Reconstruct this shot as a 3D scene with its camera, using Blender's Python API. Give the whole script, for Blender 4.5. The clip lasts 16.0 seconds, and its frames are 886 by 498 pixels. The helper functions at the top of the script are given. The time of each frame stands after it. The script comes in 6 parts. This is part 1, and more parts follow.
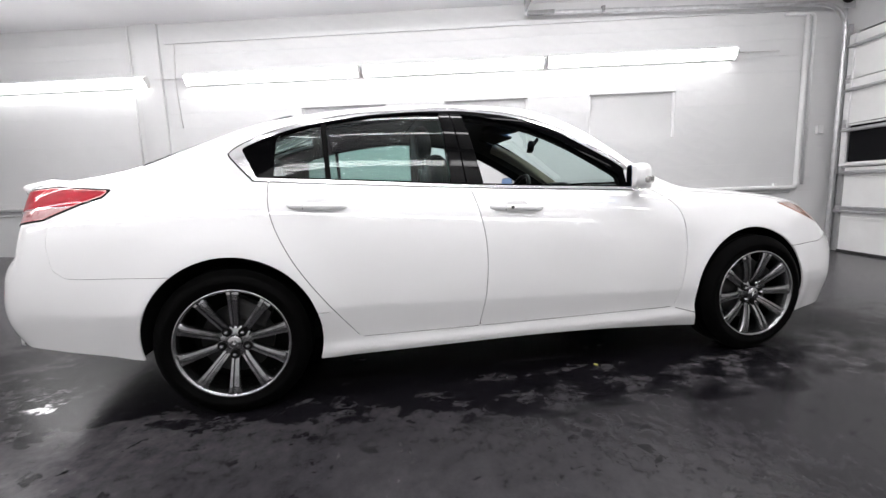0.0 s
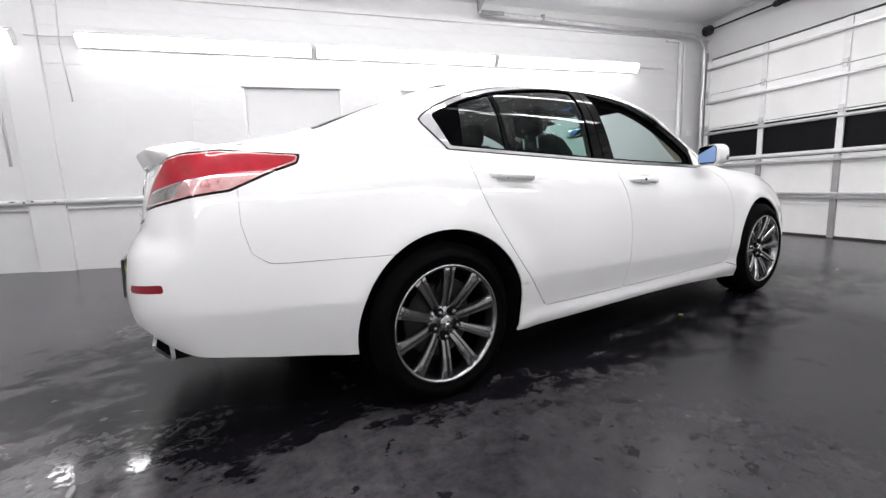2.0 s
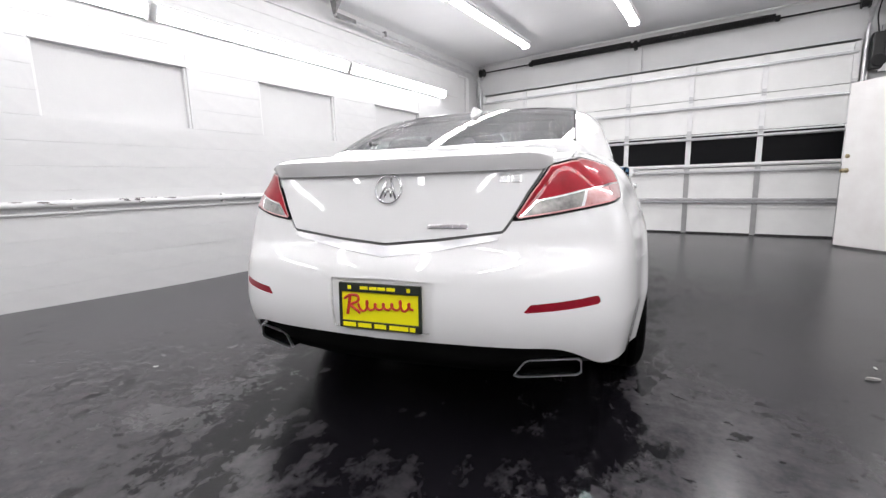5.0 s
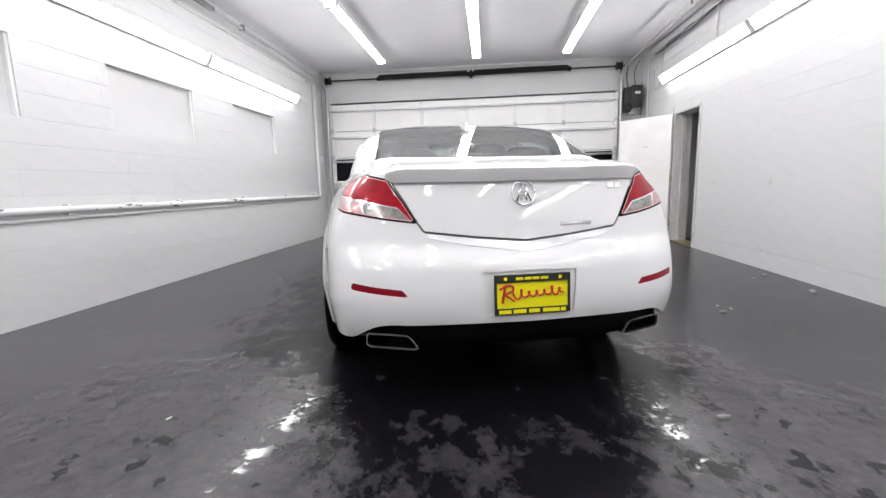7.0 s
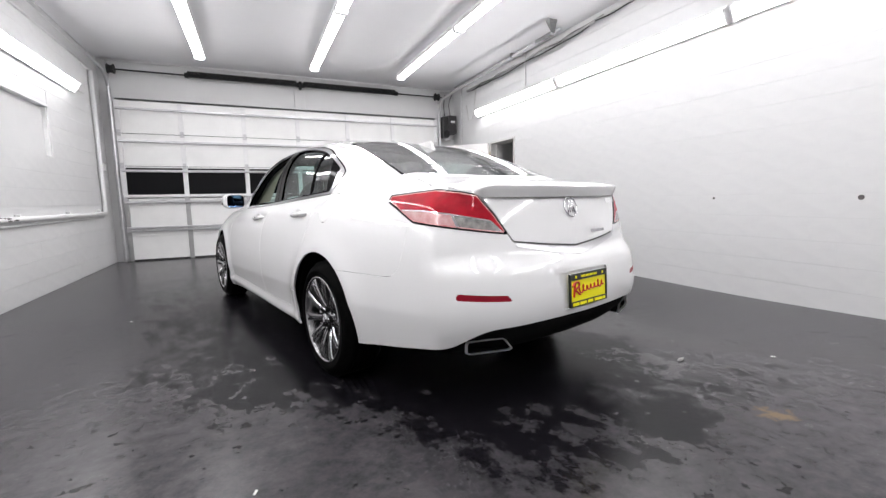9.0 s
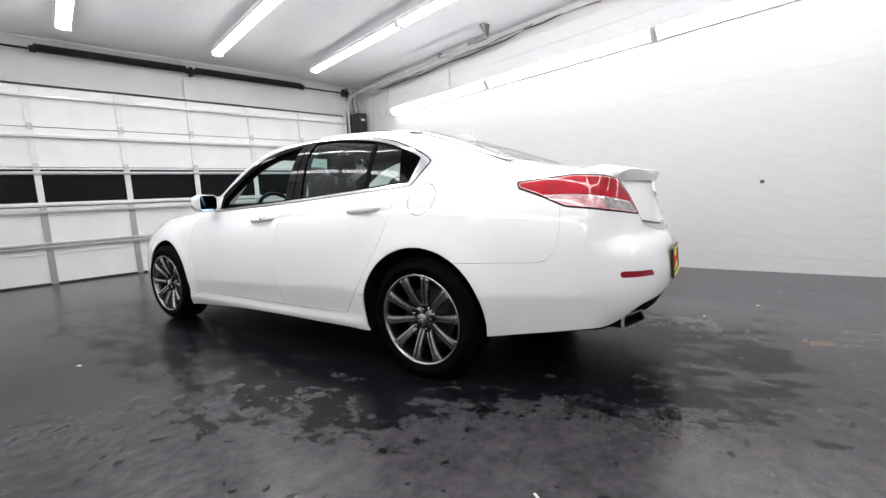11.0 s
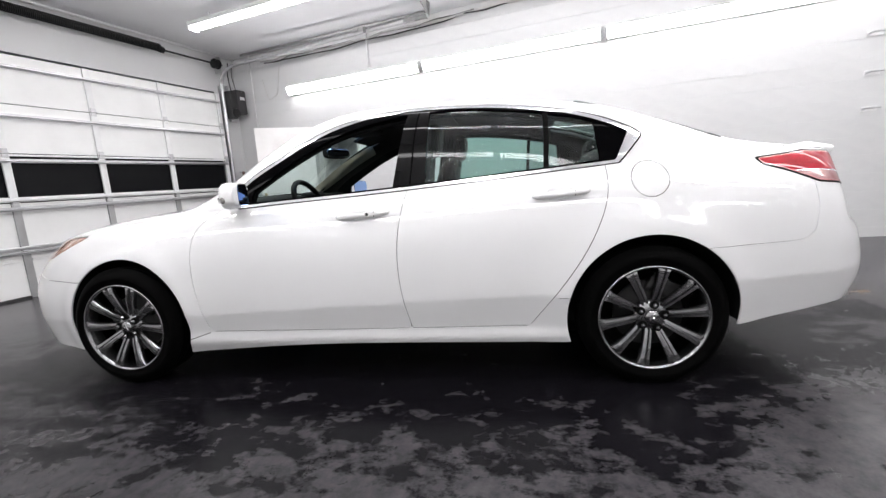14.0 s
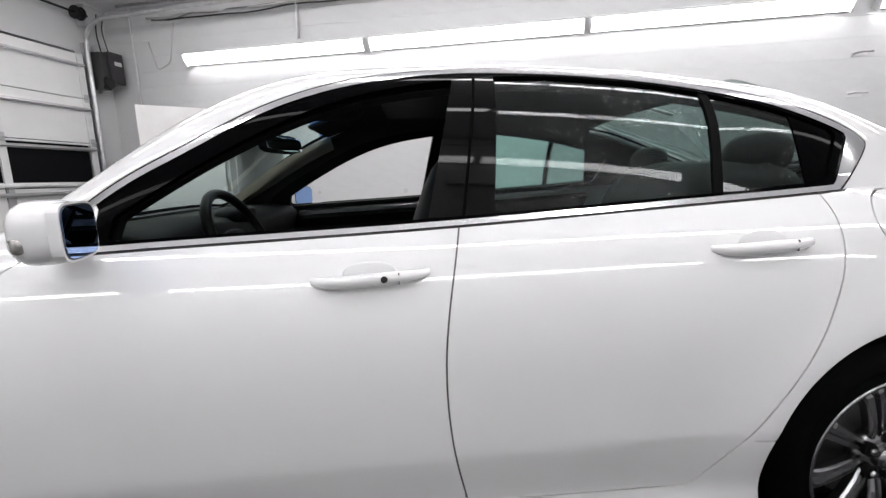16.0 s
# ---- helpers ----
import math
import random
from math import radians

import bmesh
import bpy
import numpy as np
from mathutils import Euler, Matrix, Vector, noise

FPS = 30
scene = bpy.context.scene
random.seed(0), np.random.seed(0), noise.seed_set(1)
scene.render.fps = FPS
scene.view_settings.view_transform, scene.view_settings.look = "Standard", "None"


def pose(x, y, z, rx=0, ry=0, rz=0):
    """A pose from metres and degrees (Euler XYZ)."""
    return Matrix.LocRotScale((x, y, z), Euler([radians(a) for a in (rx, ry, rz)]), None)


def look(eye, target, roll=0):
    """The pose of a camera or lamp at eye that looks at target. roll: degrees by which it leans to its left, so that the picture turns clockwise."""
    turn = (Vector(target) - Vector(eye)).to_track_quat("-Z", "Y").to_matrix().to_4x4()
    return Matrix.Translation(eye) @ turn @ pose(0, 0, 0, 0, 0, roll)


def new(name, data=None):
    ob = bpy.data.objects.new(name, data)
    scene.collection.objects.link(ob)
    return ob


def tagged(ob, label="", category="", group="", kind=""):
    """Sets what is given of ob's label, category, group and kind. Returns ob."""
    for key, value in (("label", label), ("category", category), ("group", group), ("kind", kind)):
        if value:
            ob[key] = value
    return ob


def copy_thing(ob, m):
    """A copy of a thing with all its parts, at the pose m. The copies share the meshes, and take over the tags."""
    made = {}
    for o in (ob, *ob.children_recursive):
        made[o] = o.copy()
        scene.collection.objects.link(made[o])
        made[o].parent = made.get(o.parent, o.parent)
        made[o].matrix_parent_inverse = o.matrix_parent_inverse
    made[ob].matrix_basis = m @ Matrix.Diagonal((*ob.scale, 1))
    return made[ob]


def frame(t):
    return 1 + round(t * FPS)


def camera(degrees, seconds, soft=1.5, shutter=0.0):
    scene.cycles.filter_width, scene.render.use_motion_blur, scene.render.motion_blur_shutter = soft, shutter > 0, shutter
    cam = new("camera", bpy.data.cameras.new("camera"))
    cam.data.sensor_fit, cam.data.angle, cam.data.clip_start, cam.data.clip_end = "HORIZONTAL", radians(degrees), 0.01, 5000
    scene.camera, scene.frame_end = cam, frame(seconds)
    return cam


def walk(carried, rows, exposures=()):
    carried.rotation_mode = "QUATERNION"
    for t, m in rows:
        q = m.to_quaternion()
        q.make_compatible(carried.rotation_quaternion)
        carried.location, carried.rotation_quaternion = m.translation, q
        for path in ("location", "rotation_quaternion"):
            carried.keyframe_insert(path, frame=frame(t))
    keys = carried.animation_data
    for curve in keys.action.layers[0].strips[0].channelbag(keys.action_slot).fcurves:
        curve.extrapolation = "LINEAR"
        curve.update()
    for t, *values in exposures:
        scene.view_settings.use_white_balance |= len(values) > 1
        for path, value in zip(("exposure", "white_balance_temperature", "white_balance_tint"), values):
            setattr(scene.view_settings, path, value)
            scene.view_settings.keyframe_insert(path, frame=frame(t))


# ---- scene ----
cam = camera(92.8, 16.0, 1.4)
PATH = [
    (0, (2.984, -0.091, 0.976), (1.005, -0.188, 0.704), -2.0),
    (0.5, (2.952, -0.488, 0.974), (0.976, -0.418, 0.669), -2.1),
    (1, (2.894, -0.876, 0.976), (0.928, -0.633, 0.695), -1.8),
    (1.5, (2.891, -1.283, 0.947), (0.953, -0.854, 0.694), -2.9),
    (2, (2.82, -1.627, 0.898), (0.93, -1.045, 0.601), -2.4),
    (2.5, (2.67, -1.967, 0.934), (0.845, -1.204, 0.641), -3.0),
    (3, (2.544, -2.357, 0.956), (0.815, -1.38, 0.719), -3.2),
    (3.2, (2.477, -2.482, 0.957), (0.771, -1.465, 0.721), -3.4),
    (5.3, (1.417, -3.616, 0.982), (0.49, -1.867, 0.696), -1.0),
    (5.5, (1.318, -3.715, 0.978), (0.51, -1.904, 0.714), -0.8),
    (6, (1.065, -3.929, 1.001), (0.467, -2.04, 0.725), -1.1),
    (6.5, (0.751, -4.016, 0.982), (0.323, -2.088, 0.663), -1.7),
    (7, (0.444, -4.097, 0.996), (0.225, -2.131, 0.703), -1.4),
    (7.5, (0.101, -4.17, 1.002), (0.193, -2.193, 0.708), -1.3),
    (8, (-0.227, -4.105, 0.999), (0.081, -2.162, 0.639), -2.5),
    (8.5, (-0.535, -4.043, 1.012), (-0.021, -2.127, 0.752), -2.1),
    (9, (-0.873, -4.015, 1.016), (-0.067, -2.201, 0.776), -1.0),
    (9.2, (-0.986, -3.98, 1.018), (-0.117, -2.192, 0.791), -1.5),
    (11.3, (-2.112, -3.099, 0.984), (-0.678, -1.731, 0.718), -2.6),
    (11.5, (-2.229, -2.986, 0.988), (-0.739, -1.681, 0.712), -2.4),
    (12, (-2.453, -2.703, 1.002), (-0.854, -1.541, 0.695), -2.1),
    (12.5, (-2.563, -2.363, 0.985), (-0.926, -1.268, 0.639), -2.6),
    (13, (-2.631, -2.058, 0.988), (-0.904, -1.11, 0.641), -2.4),
    (13.5, (-2.684, -1.733, 1.019), (-0.873, -0.935, 0.725), -3.1),
    (14, (-2.63, -1.406, 1.021), (-0.807, -0.649, 0.704), -3.9),
    (14.5, (-2.535, -1.12, 1.032), (-0.665, -0.48, 0.723), -3.2),
    (15, (-2.367, -0.862, 1.074), (-0.454, -0.361, 0.771), -2.1),
    (15.5, (-2.03, -0.706, 1.101), (-0.097, -0.282, 0.811), -0.4),
    (16, (-1.756, -0.59, 1.11), (0.181, -0.224, 0.776), -1.4),
]
walk(cam, [(t, look(eye, target, roll)) for t, eye, target, roll in PATH], exposures=[(0.0, 0.0), (14.8, 0.0), (15.5, -0.2), (16.0, -0.42)])

# ---------- world: closed room, faint grey outside ----------
world = bpy.data.worlds.new("world")
scene.world = world
world.use_nodes = True
world.node_tree.nodes["Background"].inputs[0].default_value = (0.02, 0.02, 0.022, 1)
world.node_tree.nodes["Background"].inputs[1].default_value = 0.3
CEILING_LAMP = 22.5
WALL_LAMP = 14.4


# ---------- materials ----------
def material(name, color, rough=0.5, metal=0.0, coat=0.0, coat_rough=0.03, spec=0.5):
    m = bpy.data.materials.new(name)
    m.use_nodes = True
    b = m.node_tree.nodes["Principled BSDF"]
    b.inputs["Base Color"].default_value = (*color, 1)
    b.inputs["Roughness"].default_value = rough
    b.inputs["Metallic"].default_value = metal
    b.inputs["Coat Weight"].default_value = coat
    b.inputs["Coat Roughness"].default_value = coat_rough
    b.inputs["Specular IOR Level"].default_value = spec
    return m


def nodes_of(m):
    return m.node_tree.nodes, m.node_tree.links, m.node_tree.nodes["Principled BSDF"]


def add(ns, kind, **values):
    n = ns.new(kind)
    for key, value in values.items():
        n.inputs[key.replace("_", " ")].default_value = value
    return n


def ramp(ns, ls, source, stops):
    r = ns.new("ShaderNodeValToRGB")
    while len(r.color_ramp.elements) < len(stops):
        r.color_ramp.elements.new(0.5)
    for e, (p, c) in zip(r.color_ramp.elements, stops):
        e.position, e.color = p, (*c, 1) if isinstance(c, tuple) else (c, c, c, 1)
    ls.new(source, r.inputs[0])
    return r


def worn(m, color2, scale=6.0, amount=0.5, bump=0.15, bump_scale=60.0, rough_span=0.1, distance=0.002):
    """Two-scale variation of colour, roughness and relief, in object space."""
    ns, ls, b = nodes_of(m)
    co = ns.new("ShaderNodeTexCoord")
    big = add(ns, "ShaderNodeTexNoise", Scale=scale, Detail=5.0, Roughness=0.6)
    fine = add(ns, "ShaderNodeTexNoise", Scale=bump_scale, Detail=3.0)
    ls.new(co.outputs["Object"], big.inputs["Vector"])
    ls.new(co.outputs["Object"], fine.inputs["Vector"])
    base = tuple(b.inputs["Base Color"].default_value)[:3]
    r = ramp(ns, ls, big.outputs[0], [(0.5 - amount / 2, base), (0.5 + amount / 2, color2)])
    ls.new(r.outputs[0], b.inputs["Base Color"])
    rough = b.inputs["Roughness"].default_value
    mr = add(ns, "ShaderNodeMapRange", To_Min=max(0.02, rough - rough_span), To_Max=min(1, rough + rough_span))
    ls.new(big.outputs[0], mr.inputs[0])
    ls.new(mr.outputs[0], b.inputs["Roughness"])
    bp = add(ns, "ShaderNodeBump", Strength=bump, Distance=distance)
    ls.new(fine.outputs[0], bp.inputs["Height"])
    ls.new(bp.outputs[0], b.inputs["Normal"])
    return m


def glass(name, tint, wet=0.0, least=0.018, power=4.0):
    m = bpy.data.materials.new(name)
    m.use_nodes = True
    ns, ls = m.node_tree.nodes, m.node_tree.links
    ns.remove(ns["Principled BSDF"])
    out = ns["Material Output"]
    tr = ns.new("ShaderNodeBsdfTransparent")
    tr.inputs[0].default_value = (*tint, 1)
    gl = add(ns, "ShaderNodeBsdfGlossy", Roughness=0.02)
    fr = add(ns, "ShaderNodeLayerWeight", Blend=0.5)
    po = ns.new("ShaderNodeMath")
    po.operation = "POWER"
    ls.new(fr.outputs["Facing"], po.inputs[0])
    po.inputs[1].default_value = power
    sc = add(ns, "ShaderNodeMapRange", To_Min=least, To_Max=0.9)
    ls.new(po.outputs[0], sc.inputs[0])
    if wet:
        co = ns.new("ShaderNodeTexCoord")
        vo = add(ns, "ShaderNodeTexVoronoi", Scale=85.0)
        mask = add(ns, "ShaderNodeTexNoise", Scale=6.0, Detail=2.0)
        ls.new(co.outputs["Object"], vo.inputs["Vector"])
        ls.new(co.outputs["Object"], mask.inputs["Vector"])
        drops = ramp(ns, ls, vo.outputs["Distance"], [(0.16, 1.0), (0.3, 0.0)])
        where = ramp(ns, ls, mask.outputs[0], [(0.45, 0.0), (0.58, 1.0)])
        mul = ns.new("ShaderNodeMath")
        mul.operation = "MULTIPLY"
        ls.new(drops.outputs[0], mul.inputs[0])
        ls.new(where.outputs[0], mul.inputs[1])
        bp = add(ns, "ShaderNodeBump", Strength=wet, Distance=0.004)
        ls.new(mul.outputs[0], bp.inputs["Height"])
        ls.new(bp.outputs[0], gl.inputs["Normal"])
        ls.new(bp.outputs[0], fr.inputs["Normal"])
    mx = ns.new("ShaderNodeMixShader")
    share = sc.outputs[0]
    if wet:
        more = ns.new("ShaderNodeMath")
        more.operation = "MULTIPLY_ADD"
        more.inputs[1].default_value = 0.45 * wet
        ls.new(mul.outputs[0], more.inputs[0])
        ls.new(share, more.inputs[2])
        share = more.outputs[0]
    ls.new(share, mx.inputs[0])
    ls.new(tr.outputs[0], mx.inputs[1])
    ls.new(gl.outputs[0], mx.inputs[2])
    ls.new(mx.outputs[0], out.inputs[0])
    return m


def glow(name, strength, color=(1, 1, 1)):
    m = material(name, (0.9, 0.9, 0.9), 0.4)
    ns, ls, b = nodes_of(m)
    b.inputs["Emission Color"].default_value = (*color, 1)
    b.inputs["Emission Strength"].default_value = strength
    return m


def floor_material():
    """Dark sealed concrete: mottled dust, drying wet spots, thin water films, an ochre stain."""
    m = material("floor_sealed_concrete", (0.05, 0.05, 0.053), 0.3)
    ns, ls, b = nodes_of(m)
    co = ns.new("ShaderNodeTexCoord")

    def noise(scale, detail, rough, twist=0.0):
        n = add(ns, "ShaderNodeTexNoise", Scale=scale, Detail=detail, Roughness=rough, Distortion=twist)
        ls.new(co.outputs["Object"], n.inputs["Vector"])
        return n.outputs[0]

    def maths(kind, a, b_, c=None):
        n = ns.new("ShaderNodeMath")
        n.operation = kind
        for k, v in enumerate((a, b_, c)):
            if v is None:
                continue
            if isinstance(v, (int, float)):
                n.inputs[k].default_value = v
            else:
                ls.new(v, n.inputs[k])
        return n.outputs[0]

    def mixed(kind, fac, a, b_):
        n = ns.new("ShaderNodeMix")
        n.data_type, n.blend_type = "RGBA", kind
        for k, v in ((0, fac), (6, a), (7, b_)):
            if isinstance(v, (int, float, tuple)):
                n.inputs[k].default_value = v
            else:
                ls.new(v, n.inputs[k])
        return n.outputs[2]

    def ellipse(x, y, rx, ry, turn=0.0):
        sh = ns.new("ShaderNodeVectorMath")
        sh.operation = "SUBTRACT"
        sh.inputs[1].default_value = (x, y, 0)
        ls.new(co.outputs["Object"], sh.inputs[0])
        mp = ns.new("ShaderNodeMapping")
        mp.inputs["Rotation"].default_value = (0, 0, radians(-turn))
        ls.new(sh.outputs[0], mp.inputs["Vector"])
        sc = ns.new("ShaderNodeVectorMath")
        sc.operation = "MULTIPLY"
        sc.inputs[1].default_value = (1 / rx, 1 / ry, 0)
        ls.new(mp.outputs[0], sc.inputs[0])
        ln = ns.new("ShaderNodeVectorMath")
        ln.operation = "LENGTH"
        ls.new(sc.outputs[0], ln.inputs[0])
        return ln.outputs["Value"]

    big = noise(0.8, 6.0, 0.6, 0.15)
    patch = noise(2.3, 10.0, 0.68, 0.1)
    spot = noise(7.5, 7.0, 0.62)
    mottle = noise(13.0, 8.0, 0.72)
    ripple = noise(42.0, 4.0, 0.6)
    fine = noise(130.0, 4.0, 0.6)
    # the car was washed: wetness grows round it, in patches drawn out along its length
    turned = ns.new("ShaderNodeMapping")
    turned.inputs["Rotation"].default_value = (0, 0, radians(-14))
    ls.new(co.outputs["Object"], turned.inputs["Vector"])
    drawn = ns.new("ShaderNodeVectorMath")
    drawn.operation = "MULTIPLY"
    drawn.inputs[1].default_value = (1.25, 0.80, 1.0)
    ls.new(turned.outputs[0], drawn.inputs[0])

    def streaky(scale, detail, rough, twist=0.0):
        n = add(ns, "ShaderNodeTexNoise", Scale=scale, Detail=detail, Roughness=rough, Distortion=twist)
        ls.new(drawn.outputs[0], n.inputs["Vector"])
        return n.outputs[0]

    away = turned.outputs[0]
    for kind, value in (("ABSOLUTE", None), ("SUBTRACT", (0.80, 2.35, 0)), ("MAXIMUM", (0, 0, 0)), ("MULTIPLY", (1, 1, 0))):
        n = ns.new("ShaderNodeVectorMath")
        n.operation = kind
        ls.new(away, n.inputs[0])
        if value:
            n.inputs[1].default_value = value
        away = n.outputs[0]
    ln = ns.new("ShaderNodeVectorMath")
    ln.operation = "LENGTH"
    ls.new(away, ln.inputs[0])
    # under the car all goes wet-dark, which also paints its shade into the floor
    near = ramp(ns, ls, maths("MULTIPLY", ln.outputs["Value"], 0.5), [(0.0, 0.68), (0.05, 0.635), (0.15, 0.598), (0.34, 0.553), (0.46, 0.475), (0.7, 0.40)]).outputs[0]
    rear_oval = ramp(ns, ls, ellipse(0.45, -2.75, 0.95, 1.05, 14), [(0.4, 1.0), (1.0, 0.0)]).outputs[0]
    parts = ns.new("ShaderNodeSeparateXYZ")
    ls.new(turned.outputs[0], parts.inputs[0])
    aft = add(ns, "ShaderNodeMapRange", From_Min=-2.2, From_Max=-2.7)
    ls.new(parts.outputs["Y"], aft.inputs[0])
    west = ramp(ns, ls, ellipse(-1.35, -0.7, 1.0, 2.3, 14), [(0.5, 1.0), (1.0, 0.0)]).outputs[0]
    east = ramp(ns, ls, ellipse(2.3, 0.2, 1.3, 3.0), [(0.7, 1.0), (1.0, 0.0)]).outputs[0]
    # behind the car the water ran between the wheel tracks; beside them the slab is nearly dry
    side = add(ns, "ShaderNodeMapRange", From_Min=0.66, From_Max=0.98)
    ls.new(maths("ABSOLUTE", parts.outputs["X"], 0.0), side.inputs[0])
    tail = add(ns, "ShaderNodeMapRange", From_Min=-1.3, From_Max=-2.1)
    ls.new(parts.outputs["Y"], tail.inputs[0])
    beside = maths("MULTIPLY", side.outputs[0], tail.outputs[0])
    grow = maths("MULTIPLY_ADD", beside, -0.11, maths("MULTIPLY_ADD", aft.outputs[0], -0.022, maths("MULTIPLY_ADD", east, -0.06, maths("MULTIPLY_ADD", west, 0.05, maths("MULTIPLY_ADD", rear_oval, 0.028, near)))))
    wet_at = maths("ADD", grow, maths("MULTIPLY_ADD", streaky(7.0, 8.0, 0.68), 0.60, maths("MULTIPLY", streaky(2.2, 9.0, 0.66, 0.2), 0.40)))
    drip = ramp(ns, ls, maths("MULTIPLY_ADD", patch, 0.5, noise(11.0, 4.0, 0.55, 0.25)), [(0.893, 0.0), (0.93, 0.9)]).outputs[0]
    wet = maths("MAXIMUM", ramp(ns, ls, maths("MULTIPLY", wet_at, 0.5), [(WET_EDGE - 0.014, 0.0), (WET_EDGE + 0.012, 1.0)]).outputs[0], drip)
    sump = ramp(ns, ls, maths("MULTIPLY_ADD", spot, 0.8, maths("MULTIPLY", ellipse(0.72, -2.82, 0.33, 0.24, 10), 0.5)), [(0.72, 1.0), (0.81, 0.0)]).outputs[0]
    wet = maths("MAXIMUM", wet, sump)
    # two strips of standing water behind the rear wheels
    pool = maths("MAXIMUM", ramp(ns, ls, ellipse(1.2, -2.36, 0.34, 0.62), [(0.2, 1.0), (1.0, 0.0)]).outputs[0], ramp(ns, ls, ellipse(-0.30, -2.55, 0.33, 0.62), [(0.3, 1.0), (1.0, 0.0)]).outputs[0])
    film = ramp(ns, ls, maths("MULTIPLY_ADD", pool, 0.11, maths("MULTIPLY_ADD", mottle, 0.45, maths("MULTIPLY_ADD", ripple, 0.2, maths("MULTIPLY", spot, 0.35)))), [(0.60, 0.0), (0.615, 1.0)]).outputs[0]
    dust = ramp(ns, ls, big, [(0.25, (0.036, 0.0342, 0.0375)), (0.65, (0.060, 0.0567, 0.062))]).outputs[0]
    grain = ramp(ns, ls, mottle, [(0.32, (0.50, 0.50, 0.52)), (0.50, (0.98, 0.98, 0.98)), (0.68, (1.42, 1.40, 1.38))]).outputs[0]
    dry = mixed("MULTIPLY", 1.0, dust, grain)
    # the dry tone is darker in a ragged oval on the east side
    east_dark = ramp(ns, ls, maths("MULTIPLY_ADD", patch, 0.5, ellipse(2.1, 0.5, 1.75, 3.8, 8)), [(0.75, (0.42, 0.42, 0.44)), (1.3, (1.0, 1.0, 1.0))]).outputs[0]
    dry = mixed("MULTIPLY", 1.0, dry, east_dark)
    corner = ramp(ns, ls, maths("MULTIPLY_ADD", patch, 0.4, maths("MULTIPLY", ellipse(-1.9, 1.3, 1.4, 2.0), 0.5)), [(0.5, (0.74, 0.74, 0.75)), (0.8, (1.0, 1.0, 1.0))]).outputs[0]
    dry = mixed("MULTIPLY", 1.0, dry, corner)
    # dry tone darkened inside the oval behind the car
    dry = mixed("MULTIPLY", rear_oval, dry, (0.62, 0.62, 0.63, 1))
    base = mixed("MIX", wet, dry, (0.0062, 0.0057, 0.0075, 1))
    stain = ramp(ns, ls, maths("MULTIPLY_ADD", mottle, 1.5, ellipse(STAIN_X, STAIN_Y, 0.34, 0.26)), [(0.85, 0.8), (1.35, 0.0)]).outputs[0]
    base = mixed("MIX", stain, base, (0.15, 0.10, 0.055, 1))
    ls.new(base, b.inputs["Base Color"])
    rough = add(ns, "ShaderNodeMapRange", To_Min=0.15, To_Max=0.33)
    ls.new(maths("MULTIPLY_ADD", mottle, 0.5, maths("MULTIPLY", big, 0.5)), rough.inputs[0])
    mr = ns.new("ShaderNodeMix")
    ls.new(film, mr.inputs[0])
    sleek = ramp(ns, ls, ellipse(1.5, -2.2, 0.5, 1.1, 8), [(0.4, 0.48), (1.0, 0.0)]).outputs[0]
    ls.new(maths("MULTIPLY", rough.outputs[0], maths("SUBTRACT", 1.0, sleek)), mr.inputs[2])
    mr.inputs[3].default_value = 0.035
    ls.new(mr.outputs[0], b.inputs["Roughness"])
    ls.new(maths("MULTIPLY_ADD", film, 0.45, maths("MULTIPLY_ADD", wet, -0.13, 0.25)), b.inputs["Specular IOR Level"])
    # relief: pores of the slab, and the rim and ripple of the water films
    bp = add(ns, "ShaderNodeBump", Strength=0.15, Distance=0.003)
    ls.new(maths("MULTIPLY", fine, maths("SUBTRACT", 1.0, film)), bp.inputs["Height"])
    bp2 = add(ns, "ShaderNodeBump", Strength=0.4, Distance=0.005)
    ls.new(maths("ADD", maths("MULTIPLY", film, maths("MULTIPLY_ADD", ripple, maths("MULTIPLY_ADD", pool, 0.05, 0.03), 0.25)), maths("MULTIPLY", mottle, 0.10)), bp2.inputs["Height"])
    ls.new(bp.outputs[0], bp2.inputs["Normal"])
    ls.new(bp2.outputs[0], b.inputs["Normal"])
    return m


STAIN_X, STAIN_Y = 1.14, -3.0
WET_EDGE = 0.545
M_WALL = worn(material("wall_white_paint", (0.66, 0.66, 0.66), 0.45), (0.60, 0.60, 0.605), 1.6, 0.5, 0.35, 45.0, 0.08)
M_BLOCK = worn(material("painted_block", (0.66, 0.66, 0.66), 0.42), (0.615, 0.615, 0.62), 2.2, 0.5, 0.45, 38.0, 0.08, 0.003)
M_CEIL = worn(material("ceiling_white_paint", (0.84, 0.84, 0.85), 0.6), (0.78, 0.78, 0.80), 1.1, 0.6, 0.2, 30.0, 0.08)
M_FLOOR = floor_material()
M_DOORPANEL = worn(material("door_panel_white", (0.84, 0.84, 0.83), 0.4), (0.75, 0.75, 0.74), 2.5, 0.5, 0.25, 50.0)
M_STEEL = worn(material("galvanised_steel", (0.62, 0.62, 0.63), 0.35, 0.8), (0.46, 0.46, 0.47), 14.0, 0.5, 0.1, 80.0)
M_LEAFPAINT = worn(material("scuffed_door_paint", (0.83, 0.82, 0.81), 0.42), (0.75, 0.73, 0.715), 3.0, 0.4, 0.2, 60.0)
M_GALV = worn(material("grey_stile_steel", (0.46, 0.46, 0.46), 0.4, 0.6), (0.34, 0.34, 0.34), 6.0, 0.6, 0.1, 80.0)
